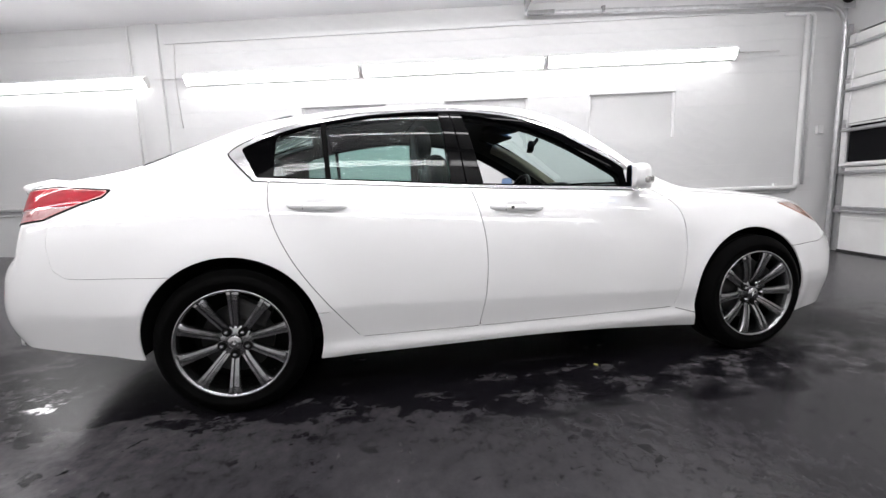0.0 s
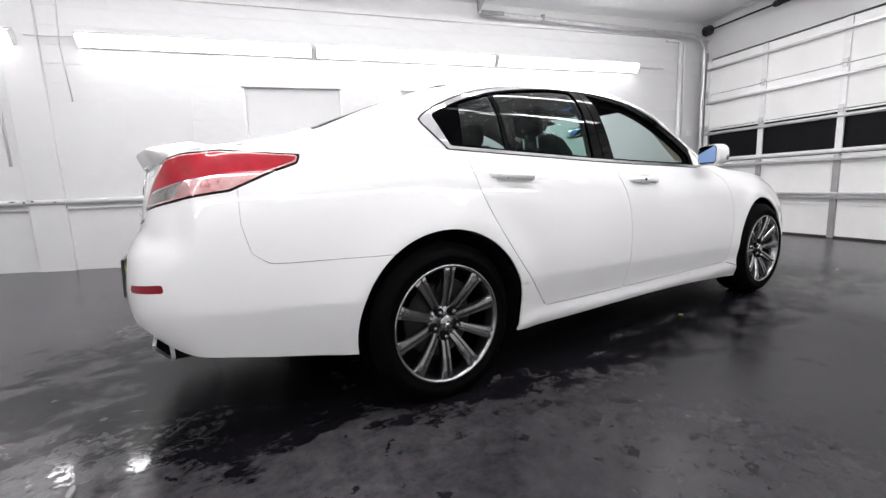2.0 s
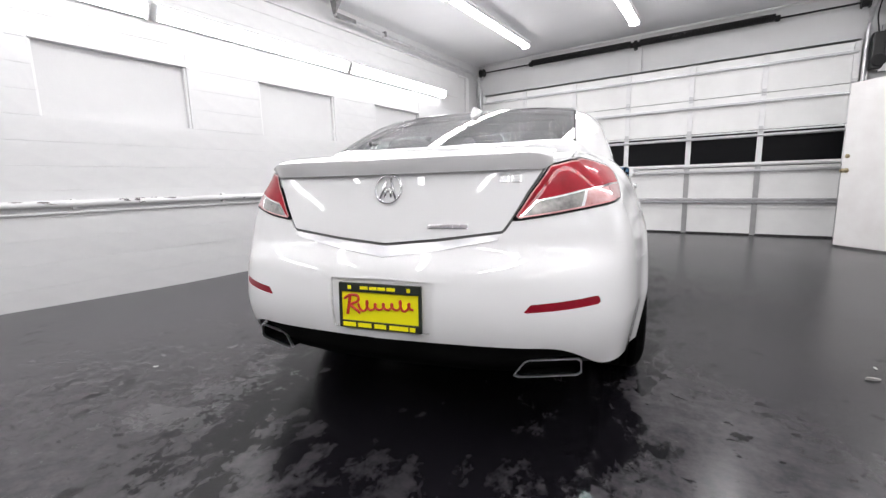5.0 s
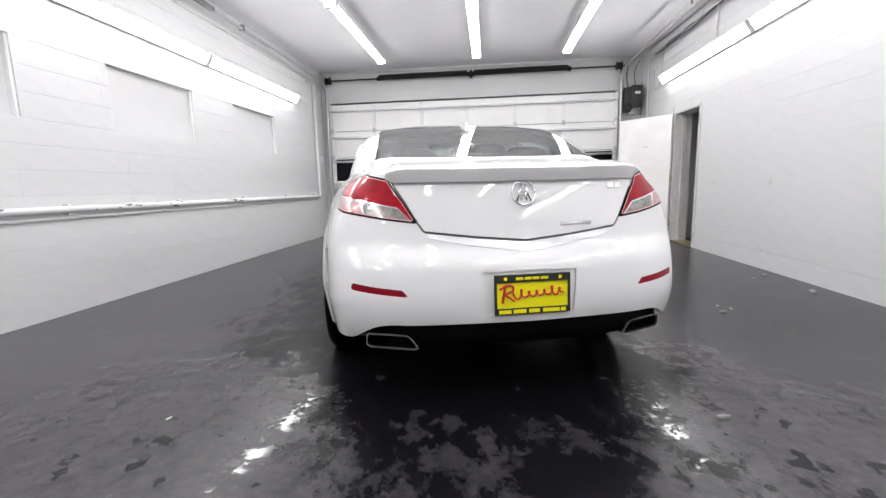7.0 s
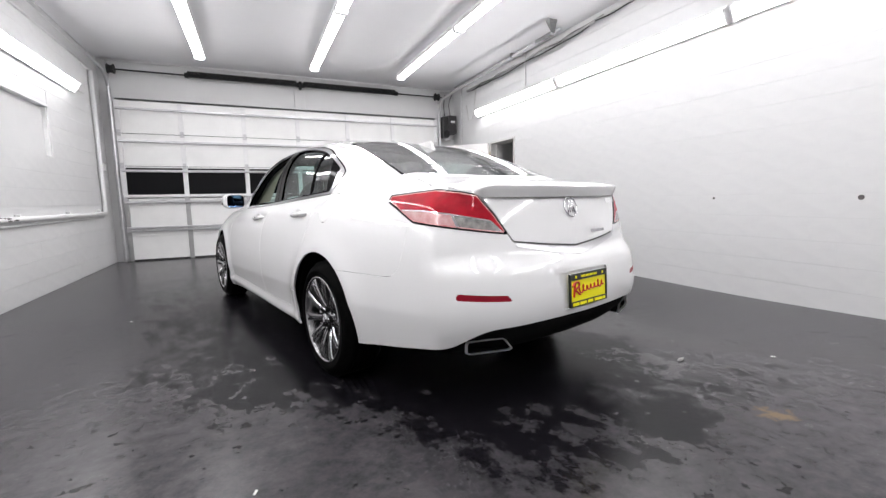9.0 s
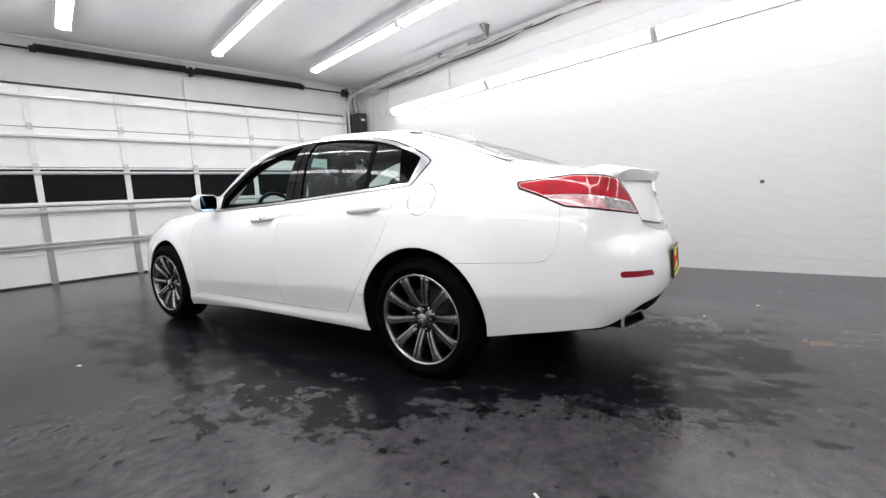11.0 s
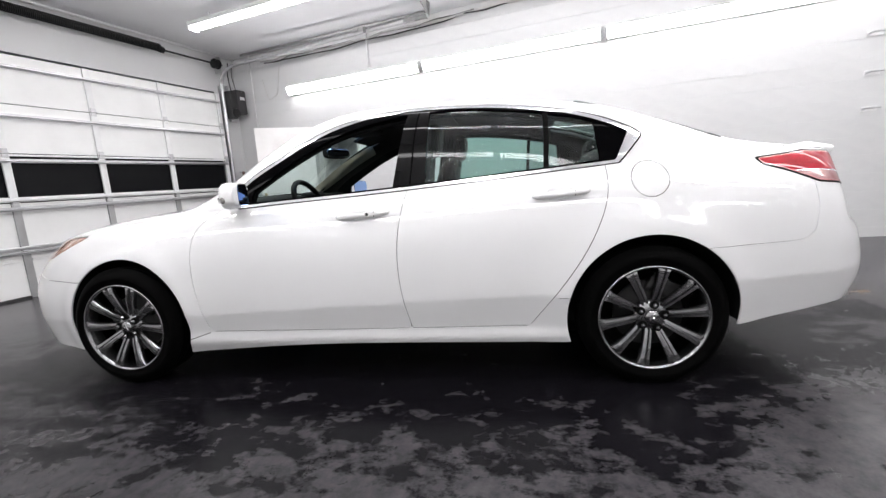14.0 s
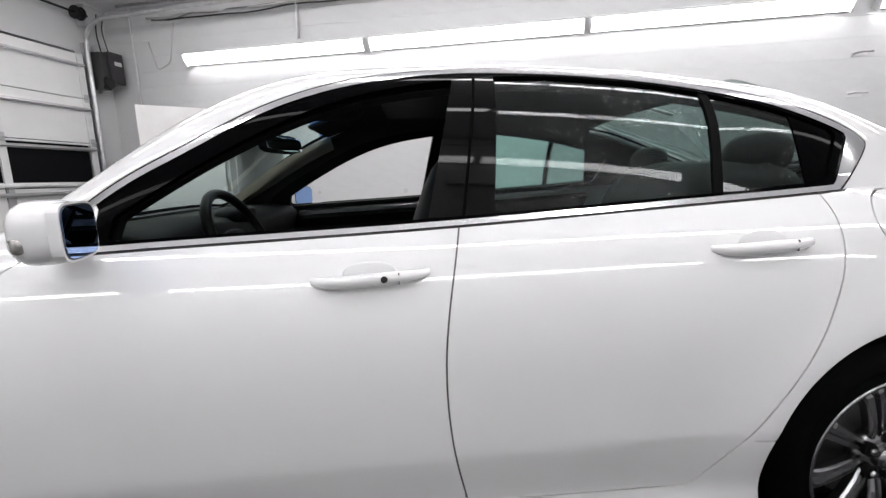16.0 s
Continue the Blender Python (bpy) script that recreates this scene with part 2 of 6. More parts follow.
M_DULLSTEEL = worn(material("dull_steel", (0.30, 0.30, 0.30), 0.5, 0.6), (0.16, 0.16, 0.16), 14.0, 0.5, 0.2, 80.0)
M_WHITEMETAL = worn(material("white_metal", (0.80, 0.80, 0.80), 0.35), (0.70, 0.70, 0.70), 8.0, 0.5, 0.1, 60.0)
M_CHIPPED = worn(material("chipped_white_pipe", (0.75, 0.75, 0.75), 0.4), (0.70, 0.70, 0.70), 12.0, 0.6, 0.2, 60.0)
M_BARE = worn(material("bare_dark_patch", (0.05, 0.045, 0.045), 0.6), (0.12, 0.11, 0.11), 30.0, 0.5, 0.3, 90.0)
M_BLACK = worn(material("black_plastic", (0.02, 0.02, 0.021), 0.45), (0.03, 0.03, 0.03), 20.0, 0.5, 0.15, 200.0)
M_RUBBER = worn(material("tyre_rubber", (0.0022, 0.0022, 0.0022), 0.55, spec=0.02), (0.0035, 0.0035, 0.0035), 14.0, 0.5, 0.25, 160.0)
M_DARKGLASS = material("dark_door_pane", (0.004, 0.004, 0.005), 0.4, spec=0.12)
M_SPRING = worn(material("black_spring_steel", (0.008, 0.008, 0.009), 0.5, 0.0, spec=0.3), (0.016, 0.016, 0.016), 20.0)
M_LAMP = glow("ceiling_diffuser", CEILING_LAMP, (1.0, 0.982, 1.0))
M_LAMPWALL = glow("wall_diffuser", WALL_LAMP, (1.0, 0.982, 1.0))
M_TRIMGREY = worn(material("grey_door_frame", (0.64, 0.63, 0.62), 0.5), (0.50, 0.49, 0.48), 6.0, 0.5, 0.2, 60.0)
M_BRASS = material("worn_brass", (0.45, 0.38, 0.24), 0.4, 0.9)

M_PAINT = material("pearl_white_paint", (0.80, 0.80, 0.80), 0.5, 0.0, 1.0, 0.012, 0.05)
M_PAINT.node_tree.nodes["Principled BSDF"].inputs["Coat IOR"].default_value = 1.7
M_CHROME = material("chrome", (0.88, 0.88, 0.89), 0.13, 1.0)
M_SATIN = material("satin_chrome", (0.66, 0.66, 0.67), 0.26, 1.0)
M_TIP = material("polished_tip", (0.80, 0.80, 0.80), 0.28, 1.0)
M_STRIP = material("strip_chrome", (0.54, 0.54, 0.55), 0.33, 1.0)
M_GLOSSBLACK = material("gloss_black", (0.0015, 0.0015, 0.0018), 0.04, 0.0, 0.0, 0.02, 0.025)
M_PIANO = material("polished_black", (0.002, 0.002, 0.0022), 0.05, 0.0, 0.0, 0.02, 0.17)
M_JOINT = material("closed_joint", (0.45, 0.45, 0.45), 0.7)
M_SEAM = material("panel_gap", (0.14, 0.14, 0.14), 0.8)
M_UNDER = worn(material("black_underbody", (0.005, 0.005, 0.005), 0.9, spec=0.05), (0.008, 0.008, 0.008), 8.0)
M_GLASS_SIDE = glass("side_glass", (0.52, 0.70, 0.66), 0.22, 0.040)
M_GLASS_QUARTER = glass("dark_quarter_glass", (0.40, 0.53, 0.50), 0.3, 0.040)
M_GLASS_BACK = glass("back_glass", (0.55, 0.62, 0.60), 0.9, 0.105, 2.5)
M_GLASS_BAND = glass("blue_shade_band", (0.10, 0.26, 0.62))
M_GLASS_WIND = glass("windscreen_glass", (0.72, 0.86, 0.83))
M_RED = worn(material("red_lens", (0.46, 0.004, 0.020), 0.4, 0.0, 0.5, 0.012, 0.1), (0.20, 0.002, 0.009), 11.0, 0.6, 0.15, 90.0, 0.05, 0.003)
M_REDDARK = material("red_reflector", (0.24, 0.001, 0.012), 0.4, 0.0, 0.4, 0.02, 0.1)
M_CLEAR = worn(material("clear_lens", (0.14, 0.14, 0.135), 0.22, 0.5, 1.0, 0.012), (0.50, 0.48, 0.46), 30.0, 0.45, 0.4, 70.0)
M_PINK = worn(material("pale_red_lens", (0.50, 0.12, 0.13), 0.3, 0.3, 1.0, 0.012, 0.3), (0.62, 0.40, 0.40), 26.0, 0.5, 0.15, 90.0)
M_SIDELENS = worn(material("pink_white_lens", (0.36, 0.10, 0.11), 0.3, 0.3, 1.0, 0.012, 0.3), (0.62, 0.46, 0.45), 18.0, 0.6, 0.15, 90.0)
M_AMBER = worn(material("amber_lens", (0.42, 0.15, 0.06), 0.2, 0.2, 1.0, 0.02), (0.50, 0.36, 0.30), 16.0, 0.5, 0.1, 90.0)
M_WHEEL = worn(material("dark_chrome_wheel", (0.43, 0.43, 0.435), 0.24, 1.0), (0.30, 0.30, 0.305), 30.0, 0.5, 0.05, 200.0, 0.05)
M_DISC = material("brake_disc", (0.035, 0.035, 0.035), 0.5, 0.5)
M_INTERIOR = worn(material("dark_interior", (0.004, 0.004, 0.0042), 0.6, spec=0.08), (0.011, 0.011, 0.0115), 12.0, 0.5, 0.25, 220.0)
M_LEATHER = worn(material("black_leather", (0.004, 0.004, 0.0042), 0.42, spec=0.1), (0.010, 0.010, 0.0103), 10.0, 0.5, 0.3, 150.0)
M_HEADLINER = worn(material("grey_headliner", (0.03, 0.029, 0.028), 0.85, spec=0.1), (0.045, 0.043, 0.04), 25.0, 0.5, 0.3, 300.0)
M_PILLAR = worn(material("beige_pillar_trim", (0.46, 0.44, 0.38), 0.7), (0.52, 0.49, 0.44), 25.0, 0.5, 0.2, 300.0)
M_MIRROR = material("mirror_glass", (0.80, 0.84, 0.88), 0.02, 1.0)
M_MIRRORBLUE = material("blue_mirror_glass", (0.33, 0.50, 0.86), 0.02, 1.0)
M_YELLOW = material("yellow_plate", (0.93, 0.86, 0.006), 0.4)
M_PLATERED = material("red_plate_print", (0.55, 0.03, 0.02), 0.4)
M_PLATEBLACK = material("black_plate_frame", (0.02, 0.025, 0.02), 0.35)
M_LEAF = material("yellow_leaf", (0.45, 0.42, 0.08), 0.6)
M_FLAKE = material("old_paint_flake", (0.30, 0.30, 0.29), 0.7)
M_PAPER = material("paper_scrap", (0.6, 0.6, 0.58), 0.8)


# ---------- mesh helpers ----------
def mesh_object(name, verts, faces, mat, parent=None, label="", smooth=True, normals=None):
    me = bpy.data.meshes.new(name)
    faces = [tuple(dict.fromkeys(map(int, f))) for f in faces]
    me.from_pydata([tuple(map(float, v)) for v in verts], [], [f for f in faces if len(f) > 2])
    me.update()
    if smooth:
        me.polygons.foreach_set("use_smooth", [True] * len(me.polygons))
    if normals is not None:
        me.normals_split_custom_set_from_vertices([tuple(map(float, n)) for n in normals])
    me.materials.append(mat)
    ob = new(name, me)
    if parent:
        ob.parent = parent
    if label:
        tagged(ob, label)
    return ob


def part(name, bm, mat, parent, label="", smooth=False):
    """Links a bmesh as one mesh object under a thing or a part."""
    me = bpy.data.meshes.new(name)
    bmesh.ops.recalc_face_normals(bm, faces=bm.faces[:])
    bm.to_mesh(me)
    bm.free()
    if smooth:
        me.polygons.foreach_set("use_smooth", [True] * len(me.polygons))
    me.materials.append(mat)
    ob = new(name, me)
    ob.parent = parent
    if label:
        tagged(ob, label)
    return ob


def empty(name, m, label, category, group="", kind=""):
    ob = new(name)
    ob.matrix_basis = m
    return tagged(ob, label, category, group, kind)


def box(size, at=(0, 0, 0), bevel=0.0, turn=None, bm=None, segments=2):
    """A bevelled box added to bm."""
    own = bmesh.new()
    m = Matrix.Translation(at) @ (turn or Matrix.Identity(4)) @ Matrix.Diagonal((*size, 1))
    bmesh.ops.create_cube(own, size=1.0, matrix=m)
    if bevel:
        bmesh.ops.bevel(own, geom=own.edges[:], offset=bevel, segments=segments, affect="EDGES", profile=0.6)
    if bm is None:
        return own
    return merge(bm, own)


def merge(bm, other):
    me = bpy.data.meshes.new("tmp")
    other.to_mesh(me)
    other.free()
    bm.from_mesh(me)
    bpy.data.meshes.remove(me)
    return bm


def lathe(profile, axis="x", steps=48, bm=None):
    """Turns a profile of (along, radius) round an axis."""
    bm = bm or bmesh.new()
    rings = []
    for a, r in profile:
        ring = []
        for k in range(steps):
            c, s = math.cos(2 * math.pi * k / steps), math.sin(2 * math.pi * k / steps)
            p = (a, r * c, r * s) if axis == "x" else (r * c, r * s, a) if axis == "z" else (r * c, a, r * s)
            ring.append(bm.verts.new(p))
        rings.append(ring)
    for one, two in zip(rings, rings[1:]):
        for k in range(steps):
            bm.faces.new((one[k], one[(k + 1) % steps], two[(k + 1) % steps], two[k]))
    for ring, r in ((rings[0], profile[0][1]), (rings[-1], profile[-1][1])):
        if 1e-4 < r < 0.1:
            bm.faces.new(ring)
    bmesh.ops.remove_doubles(bm, verts=bm.verts[:], dist=1e-5)
    return bm


def tube(points, radius, steps=10, bm=None):
    """A round pipe along points."""
    bm = bm or bmesh.new()
    pts = [Vector(p) for p in points]
    rings = []
    up = Vector((0, 0, 1))
    for i, p in enumerate(pts):
        d = (pts[min(i + 1, len(pts) - 1)] - pts[max(i - 1, 0)]).normalized()
        a = d.cross(up if abs(d.z) < 0.95 else Vector((1, 0, 0))).normalized()
        b = d.cross(a).normalized()
        if rings and rings[-1][1].dot(a) < 0:
            a, b = -a, -b
        ring = [bm.verts.new(p + radius * (math.cos(t) * a + math.sin(t) * b)) for t in [2 * math.pi * k / steps for k in range(steps)]]
        rings.append((ring, a))
    for (one, _), (two, _) in zip(rings, rings[1:]):
        for k in range(steps):
            bm.faces.new((one[k], one[(k + 1) % steps], two[(k + 1) % steps], two[k]))
    bm.faces.new(rings[0][0])
    bm.faces.new(rings[-1][0])
    return bm


def bent(points, radius, steps=5):
    """Rounds the corners of a polyline."""
    pts = [Vector(p) for p in points]
    out = [pts[0]]
    for a, b, c in zip(pts, pts[1:], pts[2:]):
        p, q = b + (a - b).normalized() * radius, b + (c - b).normalized() * radius
        for k in range(steps + 1):
            t = k / steps
            out.append((1 - t) ** 2 * p + 2 * t * (1 - t) * b + t * t * q)
    return out + [pts[-1]]


def blob(size, at=(0, 0, 0), power=3.0, turn=None, bm=None, n=20):
    """A rounded cushion: a superellipsoid of full size, at a place."""
    own = bmesh.new()
    bmesh.ops.create_uvsphere(own, u_segments=n, v_segments=n // 2 + 2, radius=1.0)
    for v in own.verts:
        c = v.co
        r = (abs(c.x) ** power + abs(c.y) ** power + abs(c.z) ** power) ** (-1 / power)
        v.co = Vector((c.x * r * size[0] / 2, c.y * r * size[1] / 2, c.z * r * size[2] / 2))
    own.transform(Matrix.Translation(at) @ (turn or Matrix.Identity(4)))
    return merge(bm, own) if bm else own


# ---------- the bay: floor, walls, ceiling ----------
LEFT, RIGHT, FAR, NEAR, TOP = -3.11, 3.46, 4.99, -8.2, 3.42



def floor_z(y):
    """The slab rises gently towards the back of the bay."""
    d = -1.5 - y
    return 0.018 * (d + math.sqrt(d * d + 0.12)) if y < 0.5 else 0.0


bm = bmesh.new()
rows = []
for k in range(61):
    y = NEAR - 0.3 + (FAR + 0.6 - NEAR) * k / 60
    z = floor_z(y) - floor_z(0.49) * (1 if y < 0.5 else 0)
    rows.append([bm.verts.new((x, y, h)) for x, h in ((LEFT - 0.3, z), (RIGHT + 1.4, z), (RIGHT + 1.4, -0.2), (LEFT - 0.3, -0.2))])
for a, b in zip(rows, rows[1:]):
    for k in range(4):
        bm.faces.new((a[k], a[(k + 1) % 4], b[(k + 1) % 4], b[k]))
bm.faces.new(rows[0]), bm.faces.new(rows[-1])
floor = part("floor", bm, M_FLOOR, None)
tagged(floor, "dark sealed concrete floor with wet patches and stains", "floor", kind="structure")
ceiling = part("ceiling", box((RIGHT - LEFT + 0.4, FAR - NEAR + 0.6, 0.15), ((LEFT + RIGHT) / 2, (FAR + NEAR) / 2, TOP + 0.075)), M_CEIL, None)
tagged(ceiling, "smooth white painted ceiling of the bay", "ceiling", kind="structure")

WINDOWS = [(-2.315, -1.12), (-0.31, 0.85), (1.69, 2.84)]
W_LOW, W_HIGH = 1.605, 2.235


def wall_with_holes(name, x0, x1, holes, label, y0=NEAR, y1=FAR + 0.2):
    """A wall along y made of solid piers round its openings."""
    bm = bmesh.new()
    edges = [y0] + [e for h in holes for e in h[:2]] + [y1]
    for a, b in zip(edges[::2], edges[1::2]):
        box((x1 - x0, b - a, TOP), ((x0 + x1) / 2, (a + b) / 2, TOP / 2), bm=bm)
    for a, b, low, high in holes:
        if low > 0:
            box((x1 - x0, b - a, low), ((x0 + x1) / 2, (a + b) / 2, low / 2), bm=bm)
        box((x1 - x0, b - a, TOP - high), ((x0 + x1) / 2, (a + b) / 2, (TOP + high) / 2), bm=bm)
    return tagged(part(name, bm, M_WALL, None), label, "wall", kind="structure")


wall_west = wall_with_holes("wall_west", LEFT - 0.25, LEFT, [(a, b, W_LOW, W_HIGH) for a, b in WINDOWS],
                            "white painted concrete block wall with blocked-up windows")
DOOR_A, DOOR_B, DOOR_H = 2.485, 3.33, 2.085
wall_east = wall_with_holes("wall_east", RIGHT, RIGHT + 0.22, [(DOOR_A, DOOR_B, 0.0, DOOR_H)],
                            "white painted concrete block wall with a doorway")
bm = box((0.40, 0.25, TOP), (LEFT - 0.005, FAR + 0.125, TOP / 2))
box((0.46, 0.25, TOP), (RIGHT - 0.235, FAR + 0.125, TOP / 2), bm=bm)
box((RIGHT - 0.465 - LEFT - 0.195, 0.25, TOP - 2.80), ((LEFT + RIGHT - 0.27) / 2, FAR + 0.125, (TOP + 2.80) / 2), bm=bm)
wall_north = tagged(part("wall_north", bm, M_WALL, None), "white painted wall round the overhead door", "wall", kind="structure")
wall_south = tagged(part("wall_south", box((RIGHT - LEFT + 0.4, 0.2, TOP), ((LEFT + RIGHT) / 2, NEAR - 0.1, TOP / 2)), M_WALL, None),
                    "plain white painted back wall", "wall", kind="structure")

# blocked-up windows: recessed boards with a small frame
for k, (a, b) in enumerate(WINDOWS):
    w = empty(f"window_{k + 1}", pose(LEFT, (a + b) / 2, W_LOW), "blocked-up window recess painted white like the wall", "window", "blocked windows", "structure")
    wd, ht = b - a, W_HIGH - W_LOW
    part("panel", box((0.04, wd, ht), (-0.075, 0, ht / 2)), M_WALL, w)
    bm = box((0.07, wd + 0.002, 0.03), (-0.025, 0, ht - 0.012), 0.004)
    part("lintel", bm, M_WHITEMETAL, w)
    for s in (-1, 1):
        part("jamb", box((0.045, 0.022, ht - 0.03), (-0.034, s * (wd / 2 - 0.009), ht / 2 - 0.015), 0.003), M_WHITEMETAL, w)

# pilaster and shallow steps on the west wall
trim = part("trim", box((0.05, 0.34, TOP - 0.002), (LEFT + 0.023, -4.45, TOP / 2), 0.006), M_WALL, None)
tagged(trim, "white painted pilaster on the block wall", "pilaster", kind="structure")
trim = part("trim", box((0.035, 8.6, 0.05), (LEFT + 0.017, 0.1, 3.17), 0.005), M_WALL, None)
tagged(trim, "thin white ledge high on the wall", "trim", kind="structure")

random.seed(31)
bm = bmesh.new()
rim = [(-3.66, 1.24), (-3.45, 1.215), (-3.2, 1.225), (-2.94, 1.21), (-2.90, 1.5), (-2.885, 1.8), (-2.87, 2.05), (-3.15, 2.03), (-3.4, 2.045), (-3.58, 2.01), (-3.60, 1.75), (-3.64, 1.5)]
rim = [(y + random.uniform(-0.008, 0.008), z + random.uniform(-0.008, 0.008)) for y, z in rim]
faces = [[bm.verts.new((LEFT + x, y, z)) for y, z in rim] for x in (0.001, 0.0085)]
for k in range(len(rim)):
    n = (k + 1) % len(rim)
    bm.faces.new((faces[0][k], faces[0][n], faces[1][n], faces[1][k]))
bm.faces.new(faces[0]), bm.faces.new(faces[1])
trim = part("trim", bm, M_WALL, None)
tagged(trim, "white painted plaster patch on the block wall", "patch", kind="structure")

# doorway frame and the lobby behind it
frame_d = empty("door_2", pose(RIGHT, (DOOR_A + DOOR_B) / 2, 0), "white steel door standing open in a grey frame", "door", kind="structure")
half = (DOOR_B - DOOR_A) / 2
for s in (-1, 1):
    part("jamb", box((0.26, 0.035, DOOR_H), (0.11, s * (half - 0.0175), DOOR_H / 2), 0.004), M_TRIMGREY, frame_d)
    part("stop", box((0.05, 0.02, DOOR_H - 0.04), (0.12, s * (half - 0.045), DOOR_H / 2 - 0.02), 0.003), M_TRIMGREY, frame_d)
part("head", box((0.26, 2 * half - 0.07, 0.035), (0.11, 0, DOOR_H - 0.0175), 0.004), M_TRIMGREY, frame_d)
part("threshold", box((0.24, 2 * half - 0.07, 0.02), (0.11, 0, 0.012), 0.004), M_BRASS, frame_d)
ang = math.atan2(3.46 - 2.83, 4.0 - 3.33)
leaf = part("door_leaf", box((0.044, 0.91, 2.045), (0, 0.455, 1.035), 0.004), M_LEAFPAINT, frame_d, "white steel door leaf with scuffs, standing open")
leaf.matrix_basis = pose(-0.035, half + 0.03, 0.012, 0, 0, math.degrees(ang))
for z in (0.3, 1.05, 1.85):
    part("hinge", tube([(-0.03, half - 0.01, z - 0.05), (-0.03, half - 0.01, z + 0.05)], 0.011), M_BRASS, frame_d)
bm = lathe([(0.0, 0.03), (0.01, 0.03), (0.02, 0.012), (0.045, 0.012), (0.055, 0.027), (0.08, 0.024), (0.085, 0.0)], "x", 20)
bmesh.ops.transform(bm, matrix=pose(-0.022, 0.85, 0.98, 0, 0, 180), verts=bm.verts[:])
part("knob", bm, M_BRASS, leaf, smooth=True)
bm = lathe([(0.0, 0.026), (0.014, 0.026), (0.02, 0.02), (0.02, 0.0)], "x", 20)
bmesh.ops.transform(bm, matrix=pose(-0.022, 0.85, 1.16, 0, 0, 180), verts=bm.verts[:])
part("deadbolt", bm, M_BRASS, leaf, smooth=True)
part("notice", box((0.003, 0.10, 0.02), (-0.0235, 0.42, 1.57)), M_PAPER, leaf)
bm = box((1.0, 0.08, 2.6), (RIGHT + 0.72, DOOR_A - 0.45, 1.3))
box((1.0, 0.08, 2.6), (RIGHT + 0.72, DOOR_B + 0.45, 1.3), bm=bm)
box((0.08, 1.84, 2.6), (RIGHT + 1.24, (DOOR_A + DOOR_B) / 2, 1.3), bm=bm)
box((1.1, 1.84, 0.08), (RIGHT + 0.76, (DOOR_A + DOOR_B) / 2, 2.64), bm=bm)
tagged(part("wall_lobby", bm, M_WALL, None), "plain pale walls of the lobby behind the doorway", "wall", kind="structure")


# ---------- overhead door ----------
DX0, DX1, DY, DH = -2.91, 2.99, 4.90, 2.755
STILES = [-2.875, -1.955, -0.945, 0.012, 0.985, 1.95, 2.955]
SECT = DH / 5
door = empty("door_1", pose(0, DY, 0), "closed white sectional overhead door with black window row and steel struts", "garage door", kind="structure")


